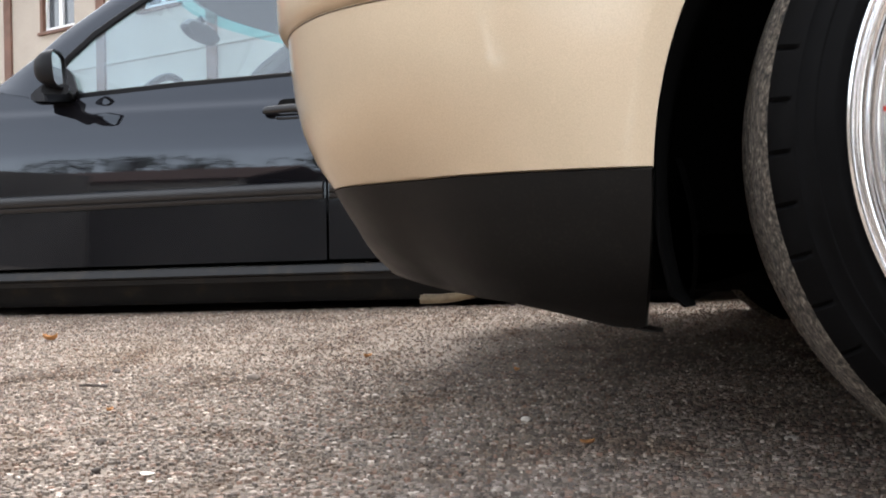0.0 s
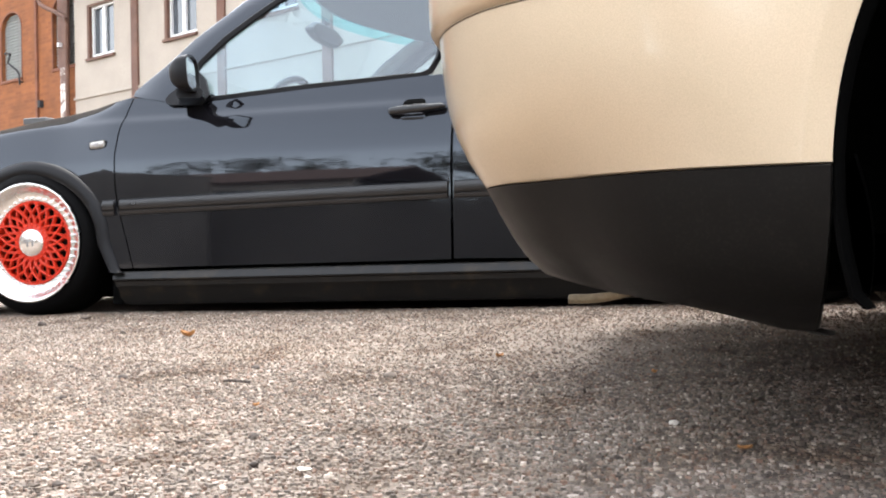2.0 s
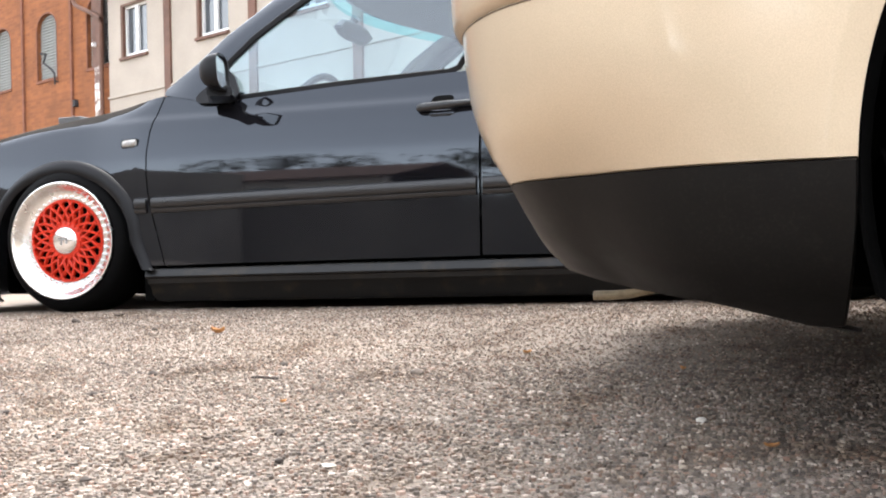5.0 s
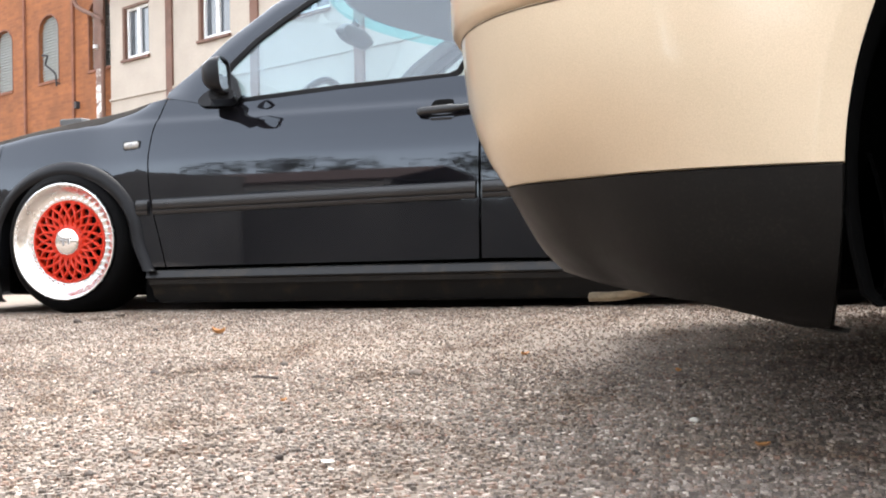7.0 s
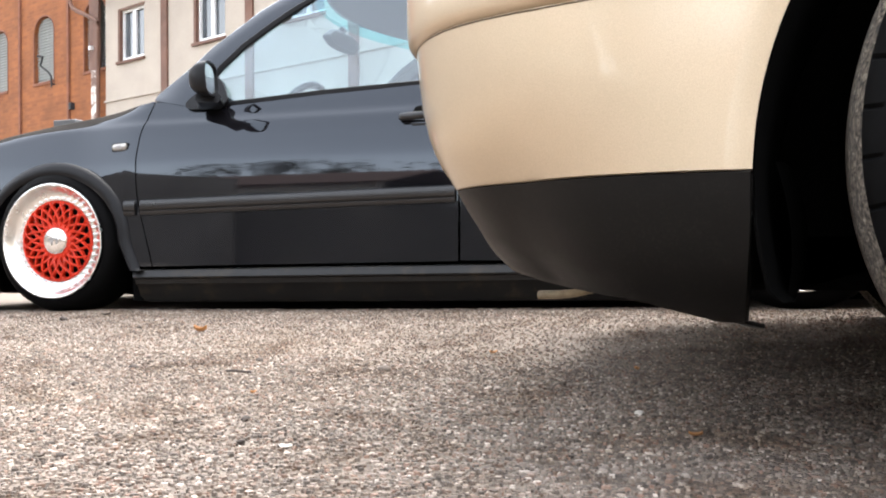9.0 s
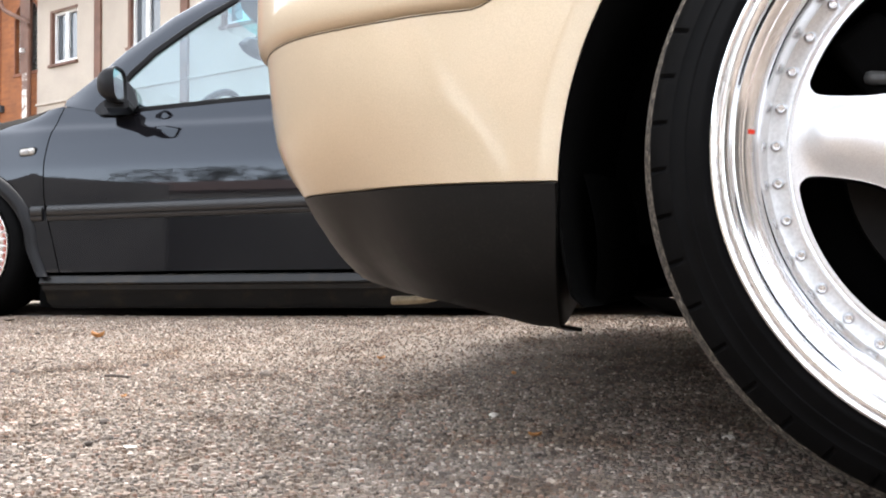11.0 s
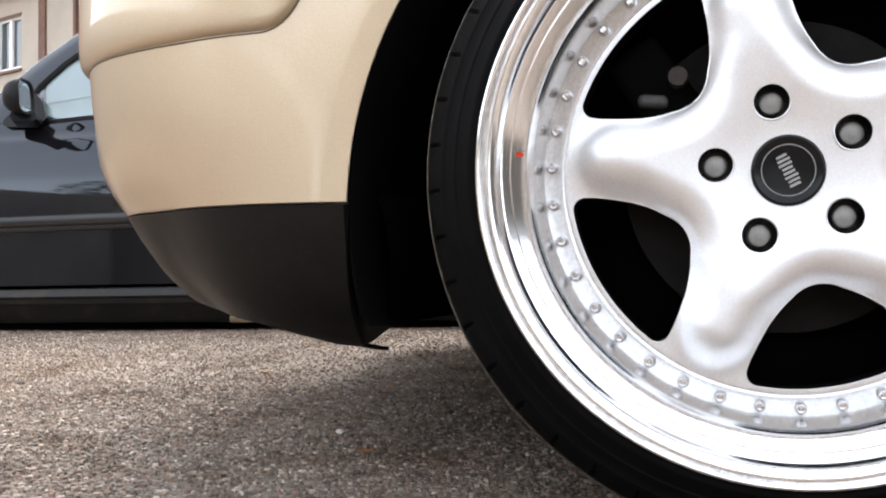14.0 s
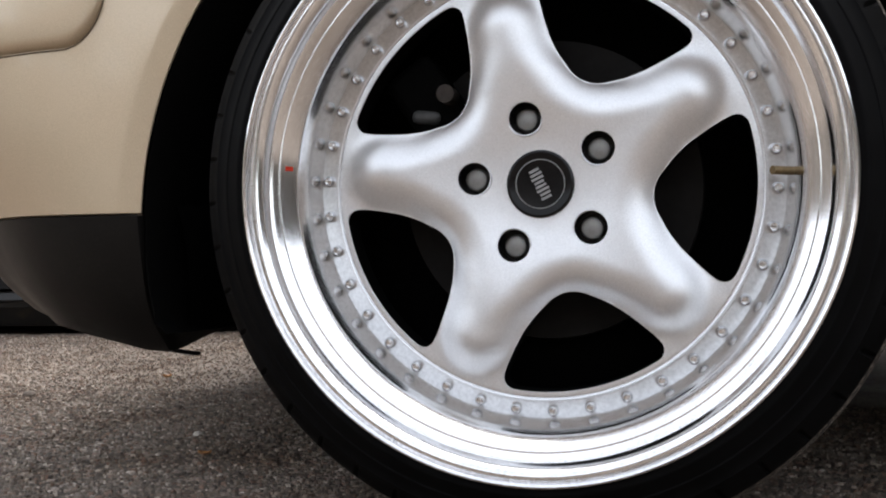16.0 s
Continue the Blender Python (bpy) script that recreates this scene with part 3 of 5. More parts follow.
# tail: quarter corners and tailgate follow the plan of the bumper
ys_ = spans(0.012, WIDTH - 0.012, 30)
bm = bmesh.new()
sheet(bm, [[(max(gold_tail(y) + dx, -0.80 + dx), y, z) if 0.1 < y < WIDTH - 0.1 else (lerp(min(y, WIDTH - y), [(0.012, -0.372), (0.1, gold_tail(0.1) + dx)]), y, z) for y in ys_] for z, dx in ((0.618, 0.02), (0.75, 0.03), (0.94, 0.07))])
part("tailgate", bm, M_GOLD, gold_car, "gold tailgate")
bm = bmesh.new()
sheet(bm, [[(gold_tail(y) + 0.07 if k == 0 else -0.24, 0.10 + (WIDTH - 0.2) * i / 14 if k == 0 else 0.25 + (WIDTH - 0.5) * i / 14, 0.94 if k == 0 else 1.31) for i, y in enumerate(spans(0.10, WIDTH - 0.10, 14))] for k in (0, 1)])
part("rear_window", bm, M_PANE, gold_car, "dark rear window")
bm = bmesh.new()
sheet(bm, [[(lerp(min(y, WIDTH - y), [(0.012, -0.372), (0.06, -0.56), (0.15, gold_tail(0.15)), (0.3, gold_tail(0.3)), (0.85, -0.80)]), y, z) for y in spans(0.85, WIDTH - 0.012, 24)] for z in (0.19, 0.30, 0.45, 0.62)])
part("far_bumper", bm, M_GOLD, gold_car)


# ---------- five-spoke wheel ----------
def spoke_half(r):
    full = r * math.sin(math.pi / 5)
    if r <= 0.0925:
        return full
    if r < 0.104:
        return r * math.sin(math.pi / 5 - math.sqrt(0.044 * (r - 0.0925)) / r)
    w = lerp(r, [(0.09, 0.0535), (0.093, 0.0515), (0.096, 0.0475), (0.10, 0.0435), (0.104, 0.0412), (0.108, 0.0392), (0.114, 0.0370), (0.125, 0.0345), (0.14, 0.0332), (0.154, 0.0328), (0.1600, 0.0332)])
    if r > 0.1735:
        w = 0.0467 + (full - 0.0467) * min(1.0, (r - 0.1735) / 2.4e-5)
    elif r > 0.16:
        w = 0.0332 + 0.0135 * (1 - math.sqrt(max(0.0, 1 - ((r - 0.16) / 0.0135) ** 2)))
    return min(full, w)


def spoke_crown(r):
    """Height of the star's face along the middle of a spoke."""
    return soft_lerp(r, [(0.0, 0.0), (0.03, 0.0), (0.045, -0.002), (0.07, -0.0068), (0.10, -0.0112), (0.12, -0.0127), (0.14, -0.0130), (0.20, -0.0130)], 0.011)


WINDOW_EDGE = np.array([(math.sqrt(r * r - spoke_half(r) ** 2), spoke_half(r)) for r in 0.0925 + 0.0775 * np.linspace(0, 1, 140) ** 2.5] + [(r * math.cos(math.pi / 5 - t_), r * math.sin(math.pi / 5 - t_)) for r, t_ in ((0.1735, 0.02 * k) for k in range(18))])


def star_height(a, b):
    """Face of the star: each spoke is a half round with a blunt nose, the hub between them is flat."""
    r = math.hypot(a, b)
    turn_ = 2 * math.pi / 5 * round(math.atan2(b, a) / (2 * math.pi / 5))
    a, b = a * math.cos(turn_) + b * math.sin(turn_), abs(b * math.cos(turn_) - a * math.sin(turn_))
    d = float(np.min(np.hypot(WINDOW_EDGE[:, 0] - a, WINDOW_EDGE[:, 1] - b)))
    hub = max(0.0, 1 - d / 0.032) ** 2
    q = (b / (b + d + 1e-6)) ** 2 + (max(0.0, r - 0.136) / 0.033) ** 2
    w = smoothstep(0.098, 0.126, r)
    fall = (1 - w) * hub + w * q / (1 + q ** 4) ** 0.25
    top = spoke_crown(r)
    return top + (0.0050 - top) * fall


def star_normal(a, b):
    e = 0.0004
    n = Vector((star_height(a + e, b) - star_height(a - e, b), -2 * e, star_height(a, b + e) - star_height(a, b - e)))
    return n.normalized()


def five_spoke_wheel(name, x, y, z, label, group):
    wheel = thing(name, x, y, z, label, "wheel", group)
    # tyre: stretched sidewall, notched shoulder, grooved tread
    bm = bmesh.new()
    pitch, sub = 46, 14
    prof = [(0.2350, -0.052), (0.2395, -0.0575), (0.2440, -0.0578), (0.2455, -0.0583), (0.2476, -0.0576), (0.2488, -0.0563), (0.2580, -0.0512), (0.2592, -0.0514), (0.2612, -0.0503), (0.2622, -0.0490), (0.2700, -0.0446), (0.2712, -0.0447), (0.2728, -0.0434), (0.2740, -0.0418), (0.2785, -0.0385), (0.2840, -0.0320), (0.2888, -0.0245), (0.2925, -0.0155), (0.2950, -0.005), (0.2968, 0.010), (0.2975, 0.030),
            (0.2910, 0.032), (0.2910, 0.040), (0.2975, 0.042), (0.2980, 0.070), (0.2915, 0.072), (0.2915, 0.080), (0.2980, 0.082), (0.2975, 0.112), (0.2910, 0.114), (0.2910, 0.122), (0.2970, 0.124), (0.2940, 0.146), (0.284, 0.158), (0.262, 0.168), (0.225, 0.170)]
    rows = []
    n = pitch * sub
    for i in range(n):
        a = 2 * math.pi * i / n
        cut = (i % sub) == 5
        row = []
        for j, (r, yy) in enumerate(prof):
            if cut and j in (14, 15):
                r -= 0.0022
                yy += 0.0035
            zz = r * math.sin(a)
            row.append((r * math.cos(a), yy, max(zz, -HUB + 0.0005)))
        rows.append(row)
    vs = sheet(bm, rows, closed_u=True)
    notched = {vs[i][j] for i in range(5, n, sub) for j in (14, 15)}
    for f in bm.faces:
        c = f.calc_center_median()
        if math.hypot(c.x, c.z) > 0.2885 and c.y > -0.0205 and not any(v in notched for v in f.verts):
            f.material_index = 1
    part("tyre", bm, [M_RUBBER, M_TREAD], wheel, "stretched black tyre, dust and grit on its tread")
    # polished stepped lip and barrel
    prof = [(0.2300, -0.044), (0.2384, -0.0500), (0.2399, -0.0550), (0.2402, -0.0600), (0.2394, -0.0630), (0.2378, -0.0642), (0.2362, -0.0634), (0.2352, -0.0612), (0.2347, -0.0588), (0.2340, -0.0590), (0.2330, -0.0604), (0.2310, -0.0606), (0.2285, -0.0594), (0.2258, -0.0568), (0.2240, -0.0540),
            (0.2228, -0.0504), (0.2220, -0.0488), (0.2206, -0.0482), (0.2172, -0.0440), (0.2158, -0.0428), (0.2146, -0.0428), (0.2134, -0.0418), (0.2080, -0.0362), (0.2042, -0.0318), (0.2030, -0.0300), (0.2024, -0.0280)]
    part("lip", turned(prof, 160), M_POLISH, wheel, "polished stepped aluminium rim lip")
    part("lip_step", turned([(0.2024, -0.0280), (0.2010, -0.0240), (0.1998, -0.0200), (0.1984, -0.0110), (0.1970, -0.0010), (0.1962, 0.0040), (0.1957, 0.0120)], 160), M_STEP, wheel, "satin inner step of the rim lip")
    part("lip_flange", turned([(0.1968, 0.0108), (0.1955, 0.0102), (0.1880, 0.0078), (0.1830, 0.0062), (0.1790, 0.0050), (0.1760, 0.0050), (0.1745, 0.0080), (0.1744, 0.0100)], 160), M_FLANGE, wheel, "brushed aluminium flange under the rivets")
    # Barrel coloured near black for the shade inside the wheel.
    part("barrel", turned([(0.176, 0.02), (0.195, 0.03), (0.198, 0.10), (0.205, 0.155), (0.222, 0.165)], 96), M_DARK, wheel, "inner barrel, its shade painted in near black")
    # star
    base = radians(174.5)
    bm = bmesh.new()
    rs = spans(0.0285, 0.0925, 46) + [0.0926, 0.0928, 0.0931, 0.0936, 0.0943, 0.0952, 0.0963, 0.0976, 0.099, 0.1005, 0.1022, 0.104, 0.106] + spans(0.108, 0.15, 14) + [0.154, 0.157] + [0.16 + 0.0135 * math.sin(radians(a)) for a in range(0, 91, 9)] + [0.1735 + 2e-6 * k for k in range(1, 13)] + [0.1736, 0.176]
    NW = 40
    hole_r, nut_r = 0.0137, 0.0560
    face = []
    for r in rs:
        ang = math.pi / 5 if r > 0.17353 else math.asin(min(1, spoke_half(r) / r))
        row = []
        for j in range(NW + 1):
            th = ang * (2 * j / NW - 1)
            a_, b_ = r * math.cos(th), r * math.sin(th)
            row.append((a_, b_, star_height(a_, b_), math.hypot(a_ - nut_r, b_)))
        face.append(row)
    for k in range(5):
        rot = base + k * 2 * math.pi / 5
        ca, sa = math.cos(rot), math.sin(rot)

        def at(a_, b_, y_):
            return (a_ * ca - b_ * sa, y_, a_ * sa + b_ * ca)

        vs = []
        for row in face:
            vr = []
            for a_, b_, y_, d in row:
                vr.append((bm.verts.new(at(a_, b_, y_)), d))
            vs.append(vr)
        for i in range(len(vs) - 1):
            for j in range(NW):
                q = [vs[i][j], vs[i + 1][j], vs[i + 1][j + 1], vs[i][j + 1]]
                if sum(d for _, d in q) / 4 < hole_r - 0.0004:
                    continue
                bm.faces.new([v for v, _ in q])
    bmesh.ops.remove_doubles(bm, verts=bm.verts, dist=2e-5)
    for v in [v for v in bm.verts if v.is_boundary]:
        for k in range(5):
            a = base + k * 2 * math.pi / 5
            dx, dz = v.co.x - nut_r * math.cos(a), v.co.z - nut_r * math.sin(a)
            d = math.hypot(dx, dz)
            if 1e-5 < d < hole_r + 0.004:
                v.co.x += dx * (hole_r / d - 1)
                v.co.z += dz * (hole_r / d - 1)
    bmesh.ops.recalc_face_normals(bm, faces=bm.faces)
    # edges roll over and back
    shown = {}
    for v in bm.verts:
        n_ = star_normal(v.co.x * math.cos(base) + v.co.z * math.sin(base), v.co.z * math.cos(base) - v.co.x * math.sin(base))
        shown[tuple(round(c, 6) for c in v.co)] = (n_.x * math.cos(base) - n_.z * math.sin(base), n_.y, n_.x * math.sin(base) + n_.z * math.cos(base))
    edges = [e for e in bm.edges if len(e.link_faces) == 1]
    ext = bmesh.ops.extrude_edge_only(bm, edges=edges)
    verts = [v for v in ext["geom"] if isinstance(v, bmesh.types.BMVert)]
    for v in verts:
        v.co.y += 0.003
    # Deeper window walls go near black: shade between the spokes, put into colour.
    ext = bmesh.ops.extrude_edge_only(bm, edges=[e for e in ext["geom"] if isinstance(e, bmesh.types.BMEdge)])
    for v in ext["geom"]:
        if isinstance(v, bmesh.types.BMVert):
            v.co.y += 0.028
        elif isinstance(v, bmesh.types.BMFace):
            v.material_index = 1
    star = part("star", bm, [M_SILVER, M_DARK], wheel, "silver painted five-spoke wheel centre, shade blacked onto its window walls")
    star.data.normals_split_custom_set_from_vertices([shown.get(tuple(round(c, 6) for c in v.co), tuple(v.normal)) for v in star.data.vertices])
    bm = bmesh.new()
    revolve(bm, [(0.1795 + 0.0016 * math.cos(a_), 0.0048 + 0.0022 * math.sin(a_)) for a_ in [2 * math.pi * q / 8 for q in range(8)]], 160, closed=True)
    part("star_rim", bm, M_SILVER, star, "rolled silver rim of the wheel centre")
    # rivets on the lip's inner flange
    dome = turned([(0.0001, -0.0056), (0.0015, -0.0056), (0.0019, -0.0044), (0.0028, -0.0046), (0.0044, -0.0032), (0.0050, -0.0008), (0.0051, 0.0008)], 14)
    first = None
    for k in range(38):
        a = radians(177.76 + k * 360 / 38)
        m = pose(0.1888 * math.cos(a), 0.0076, 0.1888 * math.sin(a))
        if first is None:
            first = part("rivet", dome, M_RIVET, wheel, "", at=m)
        else:
            o = new("rivet", first.data)
            o.parent, o.matrix_basis = wheel, m
    # wheel bolts sunk in cups, the depth's shade painted on as near black
    first = None
    for k in range(5):
        a = base + k * 2 * math.pi / 5
        m = pose(nut_r * math.cos(a), 0, nut_r * math.sin(a))
        if first is None:
            cup = part("bolt_cup", turned([(0.0136, -0.0030), (0.0135, 0.006), (0.0134, 0.019), (0.0001, 0.019)], 32), M_CAP, wheel, "bolt recess, its shade painted near black", at=m)
            bm = bmesh.new()
            revolve(bm, [(0.0001, 0.0060), (0.0062, 0.0060), (0.0086, 0.0070), (0.0096, 0.0090), (0.0099, 0.0110), (0.0100, 0.019)], 18)
            bolt = part("wheel_bolt", bm, M_NUT, wheel, "grey steel wheel bolt", at=m)
            collar = part("bolt_collar", turned([(0.0154, -0.0012), (0.0151, -0.0034), (0.0146, -0.0042), (0.0140, -0.0040), (0.0136, -0.0025)], 32), M_SILVER, wheel, "silver bolt collar", at=m)
            first = (cup, bolt, collar)
        else:
            for src in first:
                o = new(src.name.split(".")[0], src.data)
                o.parent, o.matrix_basis = wheel, m
    # cap with ring and unreadable mark
    cap = part("centre_cap", turned([(0.0001, -0.0012), (0.019, -0.0012), (0.0225, -0.0018), (0.0262, -0.0030), (0.0280, -0.0022), (0.0290, 0.0010), (0.0290, 0.010)], 64), M_CAP, wheel, "black plastic centre cap")
    part("cap_ring", turned([(0.0200, -0.0016), (0.0200, -0.0022), (0.0207, -0.0022), (0.0207, -0.0016)], 64), M_CAPRING, cap, "thin grey printed ring")
    bm = bmesh.new()
    for k in range(8):
        t = k / 7 - 0.5
        box(bm, (-0.0048 + 0.0007 * math.sin(k * 2.1), -0.0022, t * 0.0245 - 0.0012), (0.0048 - 0.0007 * math.cos(k * 1.7), -0.0012, t * 0.0245 + 0.0009))
    part("cap_mark", bm, M_CAPRING, cap, "grey printed bars", at=pose(0, 0, 0, 0, -26, 0), smooth=False)
    # valve, seen on the barrel
    bm = bmesh.new()
    sweep(bm, [(0, 0.0, 0), (0, -0.006, 0.0), (0, -0.024, 0.0)], ring(0.0034, 10))
    part("valve", bm, M_BRASS, wheel, "brass tyre valve", at=pose(0.2010, -0.012, 0.004, 0, 0, -52))
    # small red mark on the lip
    bm = boxed((-0.0032, -0.0009, -0.0018), (0.0032, 0.0009, 0.0018))
    part("paint_mark", bm, M_RED, wheel, "small red paint mark", at=pose(-0.2085, -0.0372, 0.0150, 0, 0, 46), smooth=False)
    # brake disc and calliper, with a near-black dish added to darken the spoke windows
    part("dark_backing_dish", turned([(0.02, 0.085), (0.15, 0.088), (0.194, 0.10)], 64), M_DARK, wheel, "near-black dish added to darken the spoke windows")
    part("brake_disc", turned([(0.03, 0.045), (0.07, 0.045), (0.072, 0.058), (0.132, 0.058), (0.133, 0.068), (0.03, 0.069)], 72), M_STEEL, wheel, "brake disc, shade darkened into its steel colour")
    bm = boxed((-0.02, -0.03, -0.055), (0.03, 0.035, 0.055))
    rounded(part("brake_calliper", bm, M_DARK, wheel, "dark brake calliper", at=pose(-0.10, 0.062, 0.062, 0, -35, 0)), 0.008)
    bm = bmesh.new()
    sweep(bm, [(0, -0.012, 0), (0, 0.012, 0)], ring(0.008, 12))
    part("brake_bolt", bm, M_RUST, wheel, "worn rusty guide bolt", at=pose(-0.085, 0.026, 0.082))
    bm = boxed((-0.013, -0.008, -0.006), (0.013, 0.008, 0.006))
    rounded(part("calliper_bracket", bm, M_BRACKET, wheel, "dull grey calliper bracket", at=pose(-0.106, 0.034, 0.064, 0, 6, 0)), 0.005)
    return wheel


wheel_a = five_spoke_wheel("car_wheel", 0, 0, HUB, "silver five-spoke alloy wheel with polished lip and stretched tyre", "wheels of the gold car")
for px_, py_, rz_ in ((2.51, 0, 0), (0, WIDTH, 180), (2.51, WIDTH, 180)):
    copy_thing(wheel_a, pose(px_, py_, HUB, 0, 0, rz_))


# ---------- black car ----------
GY = 1.99
GC = GY + 0.845
black_car = thing("black_car", -1.6, GC, 0, "lowered glossy black three-door hatchback with red mesh wheels, parked on asphalt", "car")
OFF = Vector((-1.6, GC, 0))
FRONT_X, REAR_X = -2.848, -0.373
BHUB = 0.249


def bpart(name, bm, material, label="", parent=None, smooth=True):
    bmesh.ops.translate(bm, verts=bm.verts, vec=-OFF)
    return part(name, bm, material, parent or black_car, label, smooth)


def by(z):
    """The flank's depth by height: sill, rub strip, crease and shoulder."""
    return soft_lerp(z, [(0.02, 2.045), (0.10, 2.000), (0.16, 1.988), (0.25, 1.9885), (0.34, 1.9895), (0.42, 1.990), (0.48, 1.9928), (0.515, 1.996), (0.55, 2.003), (0.60, 2.015), (0.642, 2.028), (0.663, 2.045), (0.70, 2.058), (0.75, 2.077), (0.80, 2.10)], 0.007)


def shoulder(x):
    """The upper edge of the fender, the door and the quarter panel."""
    return lerp(x, [(-3.62, 0.50), (-3.50, 0.555), (-3.35, 0.592), (-3.20, 0.622), (-3.07, 0.648), (-2.94, 0.670), (-2.69, 0.7015), (-2.48, 0.734), (-2.26, 0.695), (-2.215, 0.699), (-1.823, 0.721), (-1.42, 0.733), (-0.2, 0.75), (0.3, 0.74)])


def door_front(z):
    return lerp(z, [(0.16, -2.433), (0.22, -2.448), (0.329, -2.479), (0.386, -2.494), (0.46, -2.502), (0.537, -2.506), (0.608, -2.502), (0.67, -2.491), (0.706, -2.482), (0.74, -2.473)])


def wheel_arch(x, cx, a=0.285, b=0.236):
    u = (x - cx) / a
    return 0.245 + b * math.sqrt(max(0, 1 - u * u)) if abs(u) < 1 else None


def crown(x):
    """How far the fender's top rolls in to the bonnet."""
    return 0.026 * (1 - smoothstep(-2.66, -2.50, x))


def lean(x, z):
    """The fender's upper part leans in a little more than the door."""
    return 0.085 * max(0.0, z - 0.36) * (1 - smoothstep(-2.80, -2.50, x))


def flank(x_list, low, high, nz=30, warp=None, far=False):
    rows = []
    for x in x_list:
        lo, hi = low(x), high(x)
        row = []
        for k in range(nz + 1):
            z_ = lo + (0.495 - lo) * k / 8 if k <= 8 else 0.495 + (hi - 0.495) * (k - 8) / (nz - 8)
            xx = x + (warp(x, z_) if warp else 0)
            yy = by(z_) + lean(x, z_) + crown(x) * max(0.0, (z_ - hi + 0.045) / 0.045) ** 2
            row.append((xx, 2 * GC - yy if far else yy, z_))
        rows.append(row)
    return rows


for far in (False, True):
    # front fender
    bm = bmesh.new()
    warp = lambda x, z: (door_front(z) - 0.005 + 2.497) * smoothstep(-2.62, -2.497, x)
    end = FRONT_X + 0.285
    cols = [-3.165, -3.15, FRONT_X - 0.287] + [FRONT_X - 0.285 * math.cos(radians(t)) for t in spans(0, 180, 30)] + spans(end + 0.002, -2.497, 5)
    sheet(bm, flank(cols, lambda x: 0.30 if x < FRONT_X - 0.286 else 0.16 if x > end + 0.001 else wheel_arch(x, FRONT_X) or 0.245, shoulder, warp=warp, far=far))
    bmesh.ops.remove_doubles(bm, verts=bm.verts, dist=2e-5)
    thick(bpart("front_fender", bm, M_BLACK), 0.004)
    # door
    bm = bmesh.new()
    cols = spans(-2.49, -1.338, 30)
    sheet(bm, flank(cols, lambda x: 0.160 + 0.018 * (x + 2.49) / 1.15, lambda x: shoulder(max(x, -2.25)) if x > -2.26 else shoulder(x) - 0.004, warp=lambda x, z: (door_front(z) + 2.49) * (1 - smoothstep(-2.49, -2.2, x)), far=far))
    door = thick(bpart("door", bm, M_BLACK, "glossy black car door"), 0.004)
    # rear quarter
    bm = bmesh.new()
    cols = spans(-1.330, REAR_X - 0.287, 10) + [REAR_X - 0.285 * math.cos(radians(t)) for t in spans(0, 180, 24)] + spans(REAR_X + 0.287, 0.30, 5)
    sheet(bm, flank(cols, lambda x: 0.18 if x < REAR_X - 0.286 else 0.32 if x > REAR_X + 0.286 else wheel_arch(x, REAR_X) or 0.245, shoulder, far=far))
    bmesh.ops.remove_doubles(bm, verts=bm.verts, dist=2e-5)
    thick(bpart("rear_quarter", bm, M_BLACK), 0.004)
    side = lambda p: Vector((p[0], 2 * GC - p[1], p[2])) if far else Vector(p)
    # sill with its step
    bm = bmesh.new()
    rows = []
    for x in spans(-2.515, -0.70, 24):
        lift = 0.018 * (x + 2.49) / 1.15
        sec = [(2.012, 0.150), (1.995, 0.147), (1.982, 0.124), (1.984, 0.119), (1.994, 0.116), (1.996, 0.100), (2.006, 0.092), (2.016, 0.060), (2.030, 0.040), (2.06, 0.036)]
        rows.append([side((x + (0.020 if k > 7 else 0.006 * k / 4), y_, z_ + lift)) for k, (y_, z_) in enumerate(sec)])
    sheet(bm, rows)
    bpart("sill", bm, M_SILL, "satin black side sill with brown dirt")
    # rub strips: on fender, door and quarter
    for x0, x1, nm in ((-2.552, -2.499, "fender_strip"), (-2.484, -1.342, "door_strip"), (-1.328, -0.68, "quarter_strip")):
        bm = bmesh.new()
        rows = []
        for x in [x0, x0 + 0.003] + spans(x0 + 0.01, x1 - 0.01, 10) + [x1 - 0.003, x1]:
            e = 0.0 if x in (x0, x1) else 1.0
            lift = 0.022 * (x + 2.48) / 1.145
            sec = [(0.002, 0.3330), (-0.006 * e, 0.3345), (-0.0085 * e, 0.3400), (-0.0085 * e, 0.3480), (-0.0060 * e, 0.3500), (-0.0085 * e, 0.3520), (-0.0100 * e, 0.3580), (-0.0100 * e, 0.3740), (-0.0075 * e, 0.3820), (0.002, 0.3870)]
            rows.append([side((x, 1.990 + d_, z_ + lift)) for d_, z_ in sec])
        sheet(bm, rows)
        bpart(nm, bm, M_STRIPTRIM, "satin black rub strip", parent=door if nm == "door_strip" else None)
    # wheel arch flares
    for cx in (FRONT_X, REAR_X):
        bm = bmesh.new()
        rows = []
        for t in spans(-22, 198, 44):
            ca_, sa_ = math.cos(radians(t)), math.sin(radians(t))
            pts_ = []
            for a_, b_, out_ in ((0.322, 0.281, 0.000), (0.318, 0.277, -0.008), (0.305, 0.262, -0.016), (0.290, 0.243, -0.018), (0.281, 0.231, -0.012), (0.279, 0.229, 0.030)):
                z_ = max(0.245 + b_ * sa_ * (1.0 if sa_ > 0 else 1.15), 0.145)
                xa_ = a_ * ca_ if sa_ > 0 else math.copysign(a_, ca_) * (1.0 - 0.45 * sa_ * (1 if ca_ > 0 else 0))
                pts_.append(side((cx + xa_, by(min(max(z_, 0.2), 0.5)) + out_, z_)))
            rows.append(pts_)
        sheet(bm, rows)
